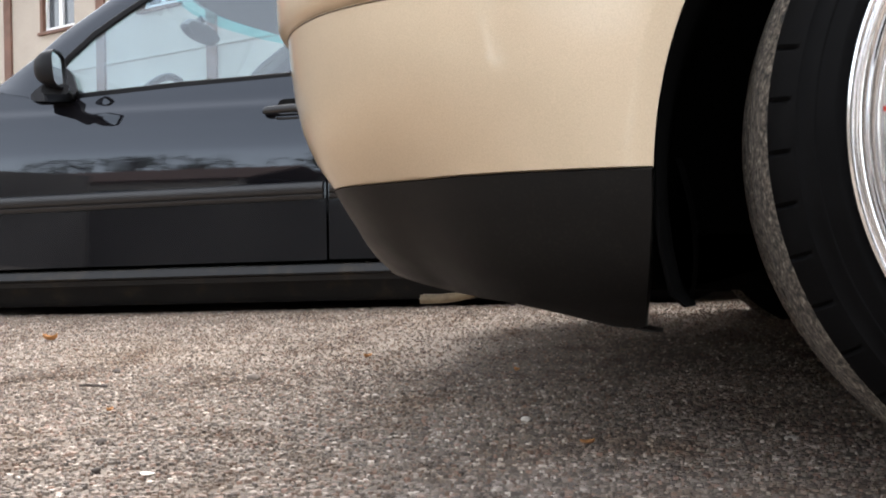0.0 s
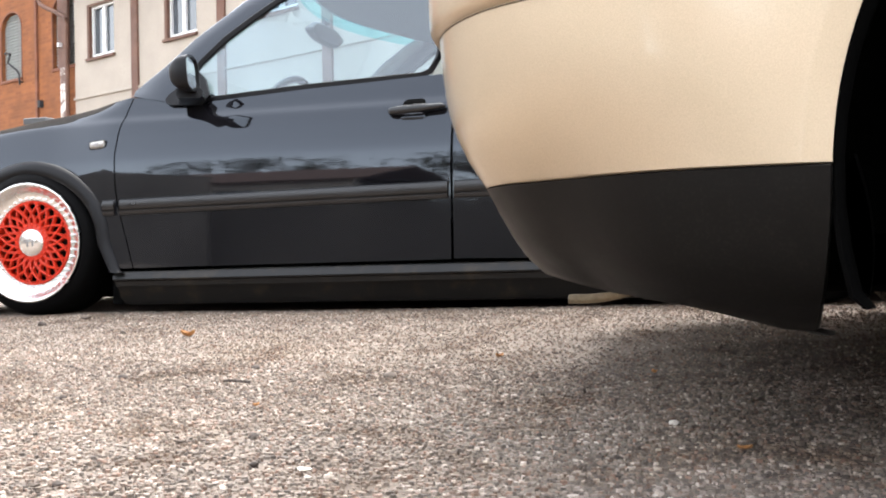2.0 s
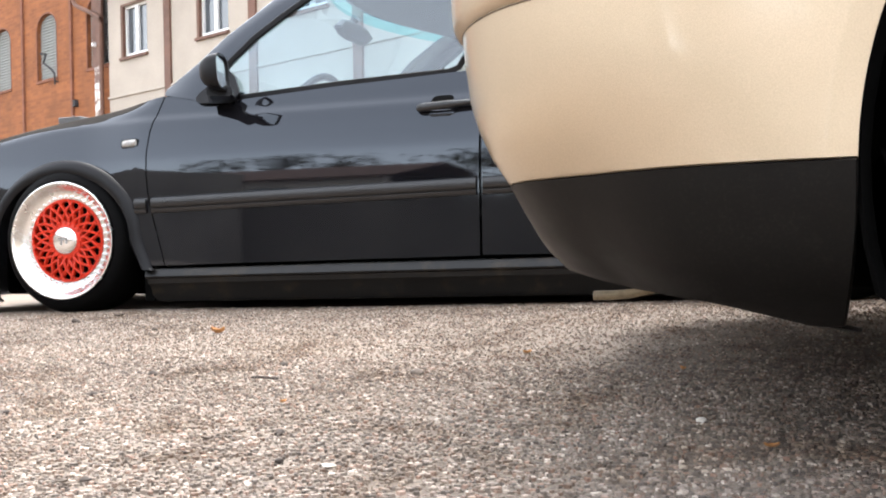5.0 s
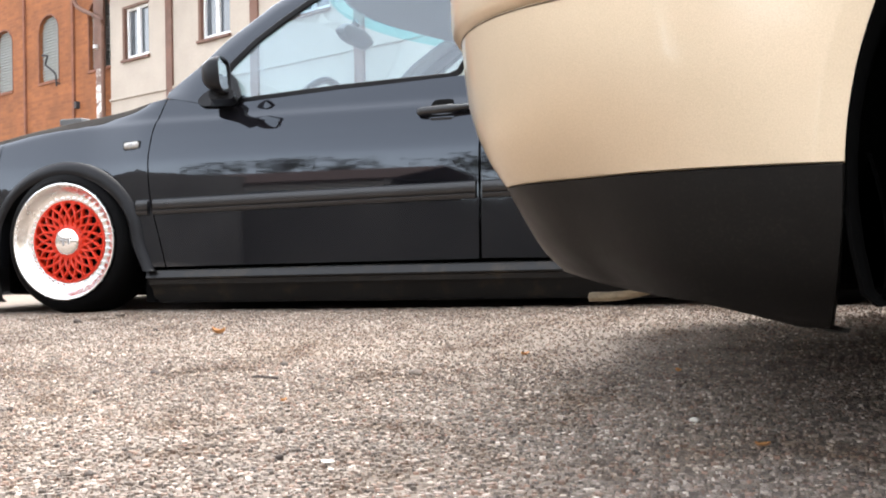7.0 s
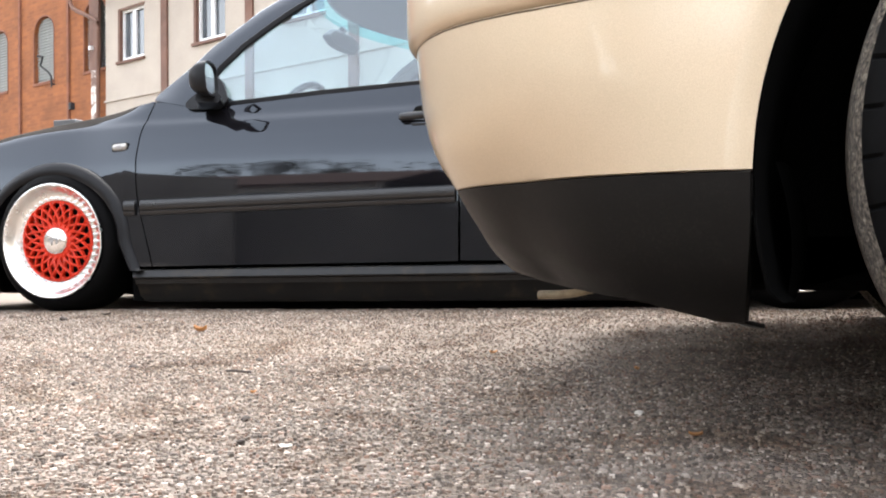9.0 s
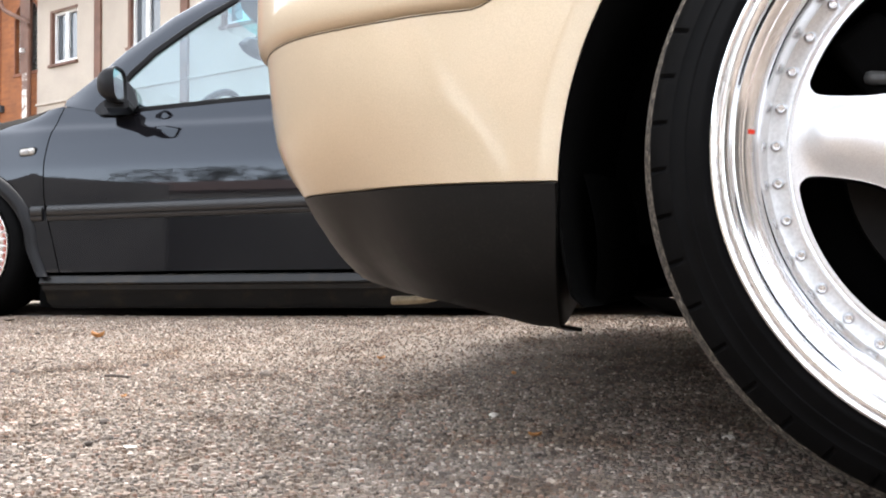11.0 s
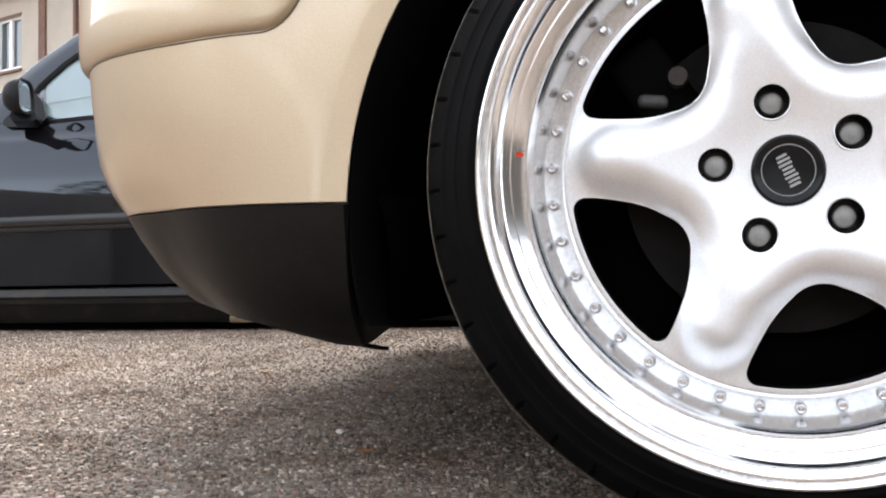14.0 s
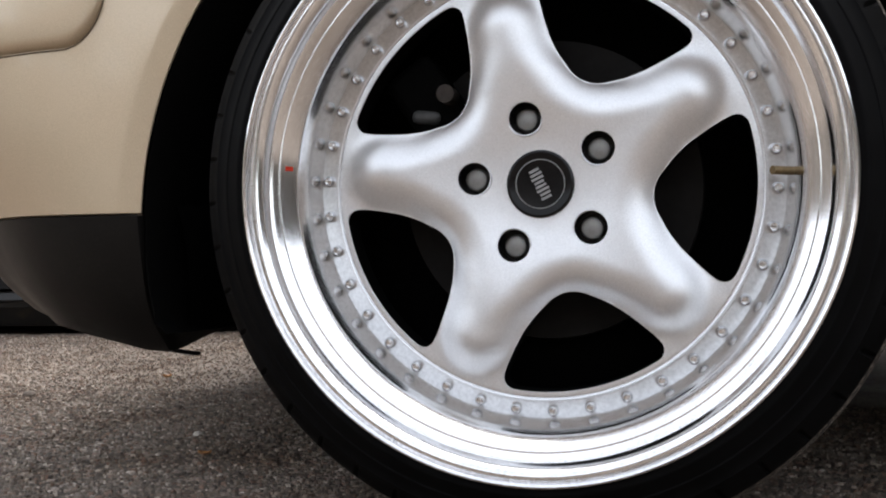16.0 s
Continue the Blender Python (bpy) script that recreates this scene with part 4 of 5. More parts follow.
        bpart("arch_flare", bm, M_TRIM, "satin black wheel arch flare")
        bm = bmesh.new()
        lo_, hi_ = side((cx + 0.300, 2.032, 0.040)), side((cx + 0.340, 2.30, 0.26))
        box(bm, (lo_.x, min(lo_.y, hi_.y), lo_.z), (hi_.x, max(lo_.y, hi_.y), hi_.z))
        bpart("splash_guard", bm, M_DARK, "black splash guard behind the wheel", smooth=False)
        # liner
        bm = bmesh.new()
        rows = []
        for t in spans(-10, 190, 24):
            rows.append([side((cx + 0.30 * math.cos(radians(t)), y_, max(0.06, 0.245 + 0.29 * math.sin(radians(t))))) for y_ in (2.03, 2.15, 2.32)])
        sheet(bm, rows)
        sheet(bm, [[r[-1] for r in rows], [side((cx, 2.32, 0.25)) for _ in rows]])
        bpart("arch_liner", bm, M_DARK, "black arch liner")
    # A pillar, roof rail, B pillar
    bm = bmesh.new()
    outer = [(-2.479, 2.069, 0.7335), (-2.475, 2.078, 0.752), (-2.372, 2.104, 0.832), (-2.277, 2.136, 0.922), (-2.178, 2.161, 0.993), (-2.12, 2.177, 1.037), (-1.97, 2.212, 1.120), (-1.80, 2.245, 1.172), (-1.4, 2.262, 1.197), (-0.6, 2.265, 1.192), (-0.1, 2.28, 1.12)]
    inner = [(-2.262, 2.056, 0.690), (-2.262, 2.066, 0.712), (-2.260, 2.093, 0.808), (-2.243, 2.101, 0.838), (-2.166, 2.126, 0.912), (-2.069, 2.151, 0.982), (-1.862, 2.205, 1.107), (-1.74, 2.228, 1.147), (-1.40, 2.233, 1.166), (-0.6, 2.235, 1.166), (-0.2, 2.25, 1.10)]
    rows = []
    for o_, i_ in zip(outer, inner):
        rows.append([side((o_[0] - 0.03, o_[1] + 0.035, o_[2] + 0.006)), side((o_[0] - 0.008, o_[1] + 0.008, o_[2] + 0.004)), side(o_), side(tuple((p + q) / 2 - (0.003 if n == 1 else 0) for n, (p, q) in enumerate(zip(o_, i_)))), side(i_)])
    sheet(bm, rows)
    thick(bpart("roof_rail", bm, M_BLACK, "glossy black windscreen pillar and roof rail"), 0.006)
    bm = bmesh.new()
    sweep(bm, [side(p) for p in ((-1.365, 2.095, 0.74), (-1.370, 2.15, 0.95), (-1.375, 2.235, 1.17))], oblong(0.020, 0.035, 0.3))
    bpart("b_pillar", bm, M_TRIM, "black door pillar")
    # window rubber round the side window
    loop = [(-2.262, 2.072, 0.704), (-2.215, 2.062, 0.703), (-1.823, 2.070, 0.725), (-1.455, 2.076, 0.736), (-1.425, 2.080, 0.747), (-1.404, 2.094, 0.790), (-1.400, 2.123, 0.88), (-1.405, 2.16, 0.99), (-1.42, 2.215, 1.14)]
    bm = bmesh.new()
    sweep(bm, [side(p) for p in loop], oblong(0.006, 0.009, 0.4))
    bpart("window_rubber", bm, M_TRIM, "black window rubber", parent=door)
    bm = bmesh.new()
    sweep(bm, [side(p) for p in ((-2.262, 2.075, 0.704), (-2.258, 2.10, 0.81), (-2.239, 2.107, 0.836), (-2.164, 2.132, 0.910), (-2.067, 2.157, 0.980), (-1.99, 2.175, 1.030), (-1.86, 2.21, 1.105), (-1.74, 2.23, 1.145), (-1.42, 2.235, 1.165))], oblong(0.008, 0.010, 0.4))
    bpart("window_frame", bm, M_TRIM, "black door window frame", parent=door)
    # side glass
    bm = bmesh.new()
    rows = []
    for x in spans(-2.25, -1.41, 16):
        lo = lerp(x, [(-2.25, 0.703), (-1.823, 0.725), (-1.455, 0.738), (-1.41, 0.76)])
        hi = lerp(x, [(-2.25, 0.82), (-2.164, 0.910), (-2.067, 0.980), (-1.99, 1.030), (-1.86, 1.105), (-1.74, 1.145), (-1.41, 1.165)])
        rows.append([side((x, 2.064 + 0.35 * (z_ - 0.70), z_)) for z_ in spans(lo, hi, 4)])
    sheet(bm, rows)
    g = bpart("side_glass", bm, M_GLASS, "clear side window glass", parent=door)
    g.visible_shadow = False
    # rear side glass
    bm = bmesh.new()
    sheet(bm, [[side((x, 2.085 + 0.35 * (z_ - 0.72), z_)) for z_ in (0.745, 0.95, 1.165)] for x in (-1.345, -0.9, -0.35)])
    g = bpart("rear_side_glass", bm, M_PANE, "dark rear side window")

# bonnet, roof, tail
def span_row(x, z, y, crown, n=12):
    return [(x, y + (2 * GC - 2 * y) * k / n, z + crown * (1 - (2 * k / n - 1) ** 4)) for k in range(n + 1)]

bm = bmesh.new()
sheet(bm, [span_row(x, shoulder(x) - 0.001, by(shoulder(x)) + lean(x, shoulder(x)) + crown(x) + 0.02 * max(0, -x - 3.3), 0.035) for x in spans(-3.55, -2.46, 12)])
thick(bpart("bonnet", bm, M_BLACK, "glossy black bonnet"), 0.004)
bm = bmesh.new()
sheet(bm, [[(x - 0.17 * (1 - (2 * k / 12 - 1) ** 2), y, z) for k, (x, y, z) in enumerate(span_row(-1.86, 1.158, 2.25, 0.03))]] + [span_row(x, z, 2.25, c) for x, z, c in ((-1.7, 1.19, 0.035), (-1.2, 1.205, 0.03), (-0.6, 1.20, 0.03), (-0.12, 1.13, 0.03))])
thick(bpart("roof", bm, M_BLACK, "glossy black roof"), 0.02, -1)
bm = bmesh.new()
sheet(bm, [span_row(-0.10, 1.12, 2.25, 0.02), span_row(0.15, 0.95, 2.15, 0.02), span_row(0.28, 0.75, 2.07, 0.02), span_row(0.33, 0.5, 2.02, 0.0), span_row(0.38, 0.35, 2.02, 0.0), span_row(0.36, 0.12, 2.06, 0.0)])
bpart("tail", bm, M_BLACK)
# grey headliner under the roof, with the header over the windscreen
bm = bmesh.new()
sheet(bm, [[(x - bow * (1 - (2 * k / 12 - 1) ** 2), y, z) for k, (x, y, z) in enumerate(span_row(x0, z0, y0, c))] for x0, z0, y0, c, bow in ((-1.90, 1.118, 2.255, 0.02, 0.19), (-1.84, 1.112, 2.255, 0.02, 0.17), (-1.72, 1.135, 2.275, 0.03, 0.03), (-1.2, 1.155, 2.285, 0.03, 0.0), (-0.3, 1.135, 2.285, 0.02, 0.0))])
thick(bpart("headliner", bm, M_SEAT, "grey cloth headliner"), 0.006)
# windscreen and its tinted strip
def screen(t):
    """Rows up the windscreen."""
    x = -2.50 + 0.66 * t
    return [(x - (0.11 + 0.07 * t) * (1 - (2 * k / 10 - 1) ** 2), 2.115 + 0.125 * t + (2 * GC - 2 * (2.115 + 0.125 * t)) * k / 10, 0.745 + 0.425 * t) for k in range(11)]
bm = bmesh.new()
sheet(bm, [screen(t) for t in spans(0.02, 0.84, 5)])
g = bpart("windscreen", bm, M_GLASS, "clear windscreen")
g.visible_shadow = False
bm = bmesh.new()
sheet(bm, [screen(t) for t in spans(0.84, 1.0, 3)])
g = bpart("sun_strip", bm, M_STRIP, "turquoise tinted strip along the windscreen's top")
g.visible_shadow = False
# scuttle and inner shell
bm = bmesh.new()
box(bm, (-3.45, 2.34, 0.045), (-2.42, 3.33, 0.60))
box(bm, (-2.50, 2.075, 0.055), (-0.75, 3.595, 0.30))
box(bm, (-0.76, 2.34, 0.06), (-0.05, 3.33, 0.30))
rounded(bpart("floor_pan", bm, M_DARK, "dark floor pan and engine bay"), 0.02)
# front bumper
bm = bmesh.new()
plan = [(-3.160, 1.992), (-3.25, 1.994), (-3.40, 2.005), (-3.50, 2.035), (-3.57, 2.10), (-3.62, 2.22), (-3.65, 2.45), (-3.66, GC)]
plan = plan + [(x, 2 * GC - y) for x, y in plan[-2::-1]]
sec = [(0.385, 0.02), (0.372, 0.0), (0.362, -0.004), (0.335, -0.006), (0.318, -0.004), (0.315, 0.003), (0.30, 0.0), (0.20, 0.004), (0.12, 0.012), (0.05, 0.022), (0.035, 0.04)]
rows = []
for x, y in plan:
    d = Vector((x + 2.4, (y - GC) * 1.3)).normalized()
    d = Vector((min(0, x + 3.3), (y - GC) * 0.6)).normalized() if x < -3.3 else Vector((0, 1 if y > GC else -1))
    rows.append([(x - d.x * i_ , y - d.y * i_, z_) for z_, i_ in sec])
sheet(bm, rows)
bumper = thick(bpart("front_bumper", bm, M_TRIM, "satin black front bumper"), 0.004)
bm = bmesh.new()
sweep(bm, [(x, y + (-0.005 if y < GC else 0.005), 0.325) for x, y in plan], oblong(0.003, 0.006))
bpart("red_pinstripe", bm, M_RED, "thin red line on the bumper", parent=bumper)
# front face
bm = bmesh.new()
sheet(bm, [span_row(-3.55, 0.545, 2.06, 0.03), span_row(-3.60, 0.46, 2.06, 0.0), span_row(-3.61, 0.38, 2.06, 0.0)])
bpart("grille_panel", bm, M_TRIM, "black front grille panel")
bm = bmesh.new()
sheet(bm, [[(x, by(z_) + lean(x, z_) + crown(x) * max(0.0, (z_ - shoulder(x) + 0.045) / 0.045) ** 2 + 0.02 * max(0, -x - 3.3), z_) for z_ in spans(0.385, shoulder(x), 16)] for x in spans(-3.55, -3.168, 10)])
bpart("fender_nose", bm, M_BLACK)

# side indicator
ind = bmesh.new()
rows = []
for t in spans(0, 1, 12):
    e = math.sqrt(max(0, 1 - abs(2 * t - 1) ** 9))
    rows.append([(-2.612 + 0.062 * t, by(0.571) - 0.009 * e * math.cos(math.pi * (k / 8 - 0.5)), 0.571 + 0.0120 * e * math.sin(math.pi * (k / 8 - 0.5)) - 0.002 + 0.004 * t) for k in range(9)])
sheet(ind, rows)
side_lamp = bpart("side_indicator", ind, M_LENS, "clear plastic side indicator")
bm = boxed((-2.583, by(0.571) - 0.0105, 0.564), (-2.571, by(0.571) - 0.0085, 0.578))
bpart("bulb_mark", bm, M_NUT, "dark bulb spot", parent=side_lamp)

bm = bmesh.new()
rim_ = [(-2.581 + 0.0335 * math.copysign(abs(math.cos(a_)) ** 0.3, math.cos(a_)), by(0.571) - 0.0015, 0.571 + 0.0145 * math.copysign(abs(math.sin(a_)) ** 0.3, math.sin(a_)) + 0.065 * 0.0335 * math.cos(a_)) for a_ in [2 * math.pi * k / 28 for k in range(28)]]
bm.faces.new([bm.verts.new(p) for p in rim_])
thick(bpart("lamp_seal", bm, M_TRIM, "black rubber seal", parent=side_lamp), 0.003)

# door handle
near_door = [o for o in black_car.children if o.name.startswith("door")][0]
bm = bmesh.new()
rows = []
for t in [0.0, 0.008, 0.025, 0.06] + spans(0.1, 0.9, 12) + [0.94, 0.975, 0.992, 1.0]:
    x = -1.539 + 0.182 * t
    e = max(0.02, 1 - abs(2 * t - 1) ** 14) ** 0.5
    h = (0.0120 if t < 0.62 else lerp(t, [(0.62, 0.0120), (0.72, 0.0088), (1.0, 0.0088)])) * e
    out = 0.024 * e
    rows.append([(x, by(0.622) - 0.004 - out * (0.55 + 0.45 * math.copysign(abs(math.cos(a_)) ** 0.6, math.cos(a_))), 0.6215 + 0.008 * t + h * math.copysign(abs(math.sin(a_)) ** 0.6, math.sin(a_))) for a_ in [2 * math.pi * k / 16 for k in range(16)]])
ends = sheet(bm, rows, closed_v=True)
bm.faces.new(ends[0])
bm.faces.new(ends[-1][::-1])
bpart("door_handle", bm, M_STRIPTRIM, "satin black door handle", parent=near_door)
# The upper sheet is a flat near-black patch for the recess's shade.
for nm, za, zb, m_, text in (("handle_recess_shade", 0.628, 0.634, M_DARK, "dark patch painted as the shade behind the handle"), ("grip_cup", 0.614, 0.600, M_BLACK, "glossy grip cup under the handle")):
    bm = bmesh.new()
    rows = []
    for t in spans(0, 1, 14):
        e = math.sqrt(max(0, 1 - abs(2 * t - 1) ** 5))
        z1 = zb + (0.026 if nm == "handle_recess_shade" else -0.005) * e
        rows.append([(-1.500 + 0.078 * t, by(za + (z1 - za) * q) - 0.0018 - (0.004 * math.sin(math.pi * q) * e if nm == "grip_cup" else 0.0), za + (z1 - za) * q) for q in (0, 0.25, 0.5, 0.75, 1)])
    sheet(bm, rows)
    bpart(nm, bm, m_, text, parent=near_door)

# door mirror
bm = bmesh.new()
shell = []
for k in range(13):
    t = k / 12
    e = math.sqrt(max(0.0, 1 - (1 - t) ** 2.4)) if t < 1 else 1
    shell.append([Vector((-0.072 * (1 - t), 0.062 * math.copysign(abs(math.cos(a_)) ** 0.6, math.cos(a_)) * max(e, 0.02), 0.056 * math.copysign(abs(math.sin(a_)) ** 0.55, math.sin(a_)) * max(e, 0.02))) for a_ in [2 * math.pi * q / 24 for q in range(24)]])
MIR = pose(-2.150, 1.915, 0.765, 0, -4, 14)
shell = [[MIR @ p for p in row] for row in shell]
sheet(bm, shell, closed_v=True)
bm.faces.new([bm.verts.new(p) for p in shell[0]])
mirror = thick(bpart("door_mirror", bm, M_TRIM, "black door mirror housing"), 0.005)
bm = bmesh.new()
bm.faces.new([bm.verts.new(MIR @ Vector((-0.006, 0.90 * 0.062 * math.copysign(abs(math.cos(a_)) ** 0.6, math.cos(a_)), 0.9 * 0.058 * math.copysign(abs(math.sin(a_)) ** 0.55, math.sin(a_))))) for a_ in [2 * math.pi * q / 24 for q in range(24)]])
bpart("mirror_glass", bm, M_MIRROR, "mirror glass", parent=mirror)
bm = bmesh.new()
sweep(bm, [(-2.175, 1.93, 0.708), (-2.20, 1.99, 0.700), (-2.25, 2.055, 0.705)], oblong(0.040, 0.016, 0.5))
bpart("mirror_foot", bm, M_TRIM, "black mirror foot", parent=mirror)
bm = bmesh.new()
bm.faces.new([bm.verts.new(p) for p in ((-2.320, 2.052, 0.690), (-2.25, 2.049, 0.688), (-2.19, 2.050, 0.692), (-2.175, 2.056, 0.716), (-2.20, 2.075, 0.770), (-2.238, 2.088, 0.806), (-2.252, 2.086, 0.800), (-2.272, 2.078, 0.776), (-2.300, 2.070, 0.750), (-2.330, 2.062, 0.727), (-2.342, 2.058, 0.712), (-2.338, 2.054, 0.698))])
thick(bpart("mirror_triangle", bm, M_TRIM, "black corner panel by the mirror", parent=near_door), 0.01)

# cabin
bm = bmesh.new()
rows = []
for y in spans(2.16, 3.51, 8):
    rows.append([(x, y, z) for x, z in ((-2.52, 0.735), (-2.40, 0.752), (-2.25, 0.745), (-2.14, 0.70), (-2.12, 0.58), (-2.2, 0.45))])
sheet(bm, rows)
thick(bpart("dashboard", bm, M_SEAT, "dark dashboard"), 0.01)
bm = bmesh.new()
rows = []
for i in range(28):
    a = 2 * math.pi * i / 28
    c = Vector((0, 0.185 * math.cos(a), 0.185 * math.sin(a)))
    rows.append([c * (1 + 0.075 * math.cos(b_)) + Vector((0.014 * math.sin(b_), 0, 0)) for b_ in [2 * math.pi * q / 8 for q in range(8)]])
sheet(bm, rows, closed_u=True, closed_v=True)
box(bm, (-0.012, -0.175, -0.018), (0.004, 0.175, 0.018))
box(bm, (-0.012, -0.018, -0.175), (0.004, 0.018, 0.0))
bmesh.ops.transform(bm, matrix=pose(-2.13, 2.45, 0.650, 0, 24, 0), verts=bm.verts)
bpart("steering_wheel", bm, M_TRIM, "black steering wheel")
for yy in (2.42, 3.24):
    bm = bmesh.new()
    rows = []
    for k, (x, z, h) in enumerate(((-1.92, 0.36, 0.07), (-1.6, 0.33, 0.08), (-1.5, 0.36, 0.09), (-1.44, 0.5, 0.08), (-1.39, 0.64, 0.07), (-1.36, 0.72, 0.05))):
        rows.append([(x + (h * 0.6 * math.cos(a_) if k > 2 else 0), yy + 0.22 * math.copysign(abs(math.sin(a_)) ** 0.6, math.sin(a_)), z + (h * math.cos(a_) if k <= 2 else 0.0)) for a_ in [2 * math.pi * q / 14 for q in range(14)]])
    vs = sheet(bm, rows, closed_v=True)
    bm.faces.new(vs[-1])
    bm.faces.new(vs[0][::-1])
    bpart("seat", bm, M_SEAT, "dark cloth seat")
bm = bmesh.new()
rows = []
for t in spans(0, 1, 8):
    e = math.sqrt(max(0.02, 1 - abs(2 * t - 1) ** 4))
    rows.append([(-2.115 + 0.020 * math.cos(a_), 2.66 + 0.27 * t, 1.048 + 0.040 * e * math.copysign(abs(math.sin(a_)) ** 0.6, math.sin(a_))) for a_ in [2 * math.pi * q / 10 for q in range(10)]])
vs = sheet(bm, rows, closed_v=True)
bm.faces.new(vs[0][::-1])
bm.faces.new(vs[-1])
bpart("rear_view_mirror", bm, M_SEAT, "dark rear-view mirror")
bm = bmesh.new()
sweep(bm, [(-2.112, 2.80, 1.06), (-2.125, 2.80, 1.088), (-2.105, 2.80, 1.105)], ring(0.016, 8))
bpart("mirror_stalk", bm, M_SEAT, "mirror stalk")
for y0 in (2.35, 2.95):
    bm = boxed((-1.86, y0, 1.158), (-1.70, y0 + 0.38, 1.172))
    rounded(bpart("sun_visor", bm, M_SEAT, "dark sun visor folded up"), 0.006)



# ---------- red mesh wheel ----------
def mesh_wheel(name, x, y, z, label, group):
    wheel = thing(name, x, y, z, label, "wheel", group)

    def wpart(nm, bm, material, owner, text="", smooth=True, at=None):
        bmesh.ops.scale(bm, vec=(0.97, 1, 0.97), verts=bm.verts)
        return part(nm, bm, material, owner, text, smooth, at)

    prof = [(0.188, -0.030), (0.200, -0.040), (0.215, -0.046), (0.233, -0.040), (0.248, -0.024), (0.257, -0.004), (0.2605, 0.02), (0.2615, 0.05), (0.2615, 0.12), (0.256, 0.15), (0.235, 0.165), (0.19, 0.16)]
    bm = bmesh.new()
    revolve(bm, prof, 96)
    for v in bm.verts:
        v.co.z = max(v.co.z, (-BHUB + 0.0005) / 0.97)
    wpart("tyre", bm, M_RUBBER, wheel, "stretched black tyre")
    wpart("lip", turned([(0.190, -0.036), (0.2065, -0.044), (0.2085, -0.050), (0.2070, -0.0545), (0.2030, -0.055), (0.1985, -0.052), (0.1955, -0.049), (0.188, -0.040), (0.178, -0.029), (0.172, -0.024), (0.166, -0.021), (0.158, -0.020), (0.149, -0.019), (0.148, 0.03)], 96), M_WHITE_RIM, wheel, "bright polished rim lip")
    wpart("barrel", turned([(0.149, 0.035), (0.17, 0.05), (0.175, 0.15)], 48), M_DARK, wheel, "inner barrel, its shade painted in near black")
    wpart("ring", turned([(0.1475, 0.0), (0.1475, -0.022), (0.1455, -0.024), (0.139, -0.023), (0.1375, -0.020), (0.137, 0.0)], 80), M_RED, wheel, "red outer ring")
    wpart("hub", turned([(0.0001, -0.030), (0.052, -0.030), (0.062, -0.0285), (0.068, -0.025), (0.071, -0.018), (0.072, -0.003)], 60), M_RED, wheel, "red hub face")
    wpart("centre_cap", turned([(0.0001, -0.0470), (0.014, -0.0466), (0.026, -0.0452), (0.036, -0.0426), (0.044, -0.0388), (0.0490, -0.0340), (0.0505, -0.0290), (0.0505, -0.0270)], 48), M_CHROME, wheel, "round chrome centre cap")
    bm = bmesh.new()
    for lo_, hi_ in (((-0.020, -0.0475, 0.004), (0.012, -0.0452, 0.009)), ((-0.007, -0.0482, -0.016), (-0.001, -0.0462, 0.0035)), ((0.014, -0.0475, -0.012), (0.019, -0.0440, 0.010))):
        box(bm, lo_, hi_)
    wpart("cap_mark", bm, M_CAPRING, wheel, "plain grey mark on the cap", smooth=False)
    bars = []
    for turn in (1, -1):
        bm = bmesh.new()
        rows = []
        for t in spans(0, 1, 8):
            r = 0.060 + 0.082 * t
            a = turn * radians(13.5) * (2 * t - 1)
            c = Vector((r * math.sin(a), -0.019 - 0.010 * math.sin(math.pi * (0.15 + 0.7 * t)), r * math.cos(a)))
            d = Vector((math.cos(a), 0, -math.sin(a)))
            w = 0.0054 - 0.0013 * t
            rows.append([c + d * -w + Vector((0, 0.014, 0)), c + d * -w, c + d * (-w * 0.4) + Vector((0, -0.0025, 0)), c + d * (w * 0.4) + Vector((0, -0.0025, 0)), c + d * w, c + d * w + Vector((0, 0.014, 0))])
        sheet(bm, rows)
        bars.append(wpart("spoke", bm, M_RED, wheel))
    for k in range(1, 20):
        for src in bars:
            o = new("spoke", src.data)
            o.parent, o.matrix_basis = wheel, pose(0, 0, 0, 0, k * 18, 0)
    nut = turned([(0.0001, -0.0040), (0.0036, -0.0035), (0.0052, -0.0010), (0.0052, 0.002)], 8)
    first = wpart("lattice_bolt", nut, M_RED, wheel, at=pose(0.0600, -0.0295, 0))
    for k in range(1, 20):
        a = 2 * math.pi * k / 20
        o = new("lattice_bolt", first.data)
        o.parent, o.matrix_basis = wheel, pose(0.0600 * math.cos(a), -0.0295, 0.0600 * math.sin(a))
    dome = turned([(0.0001, -0.0050), (0.0032, -0.0045), (0.0046, -0.001), (0.0046, 0.003)], 8)
    first = wpart("rivet", dome, M_WHITE_RIM, wheel, at=pose(0.1518, -0.0215, 0))
    for k in range(1, 40):
        a = 2 * math.pi * k / 40
        o = new("rivet", first.data)
        o.parent, o.matrix_basis = wheel, pose(0.1518 * math.cos(a), -0.0215, 0.1518 * math.sin(a))
    wpart("brake_disc", turned([(0.04, 0.06), (0.12, 0.06), (0.12, 0.075), (0.04, 0.075)], 40), M_STEEL, wheel, "brake disc with shade darkened into its colour")
    return wheel


wheel_b = mesh_wheel("car_wheel", FRONT_X + 0.011, GY + 0.02, BHUB, "red mesh alloy wheel with bright polished lip and chrome cap", "wheels of the black car")
wheel_b.matrix_basis = wheel_b.matrix_basis @ pose(0, 0, 0, 0, 0, 4.5)
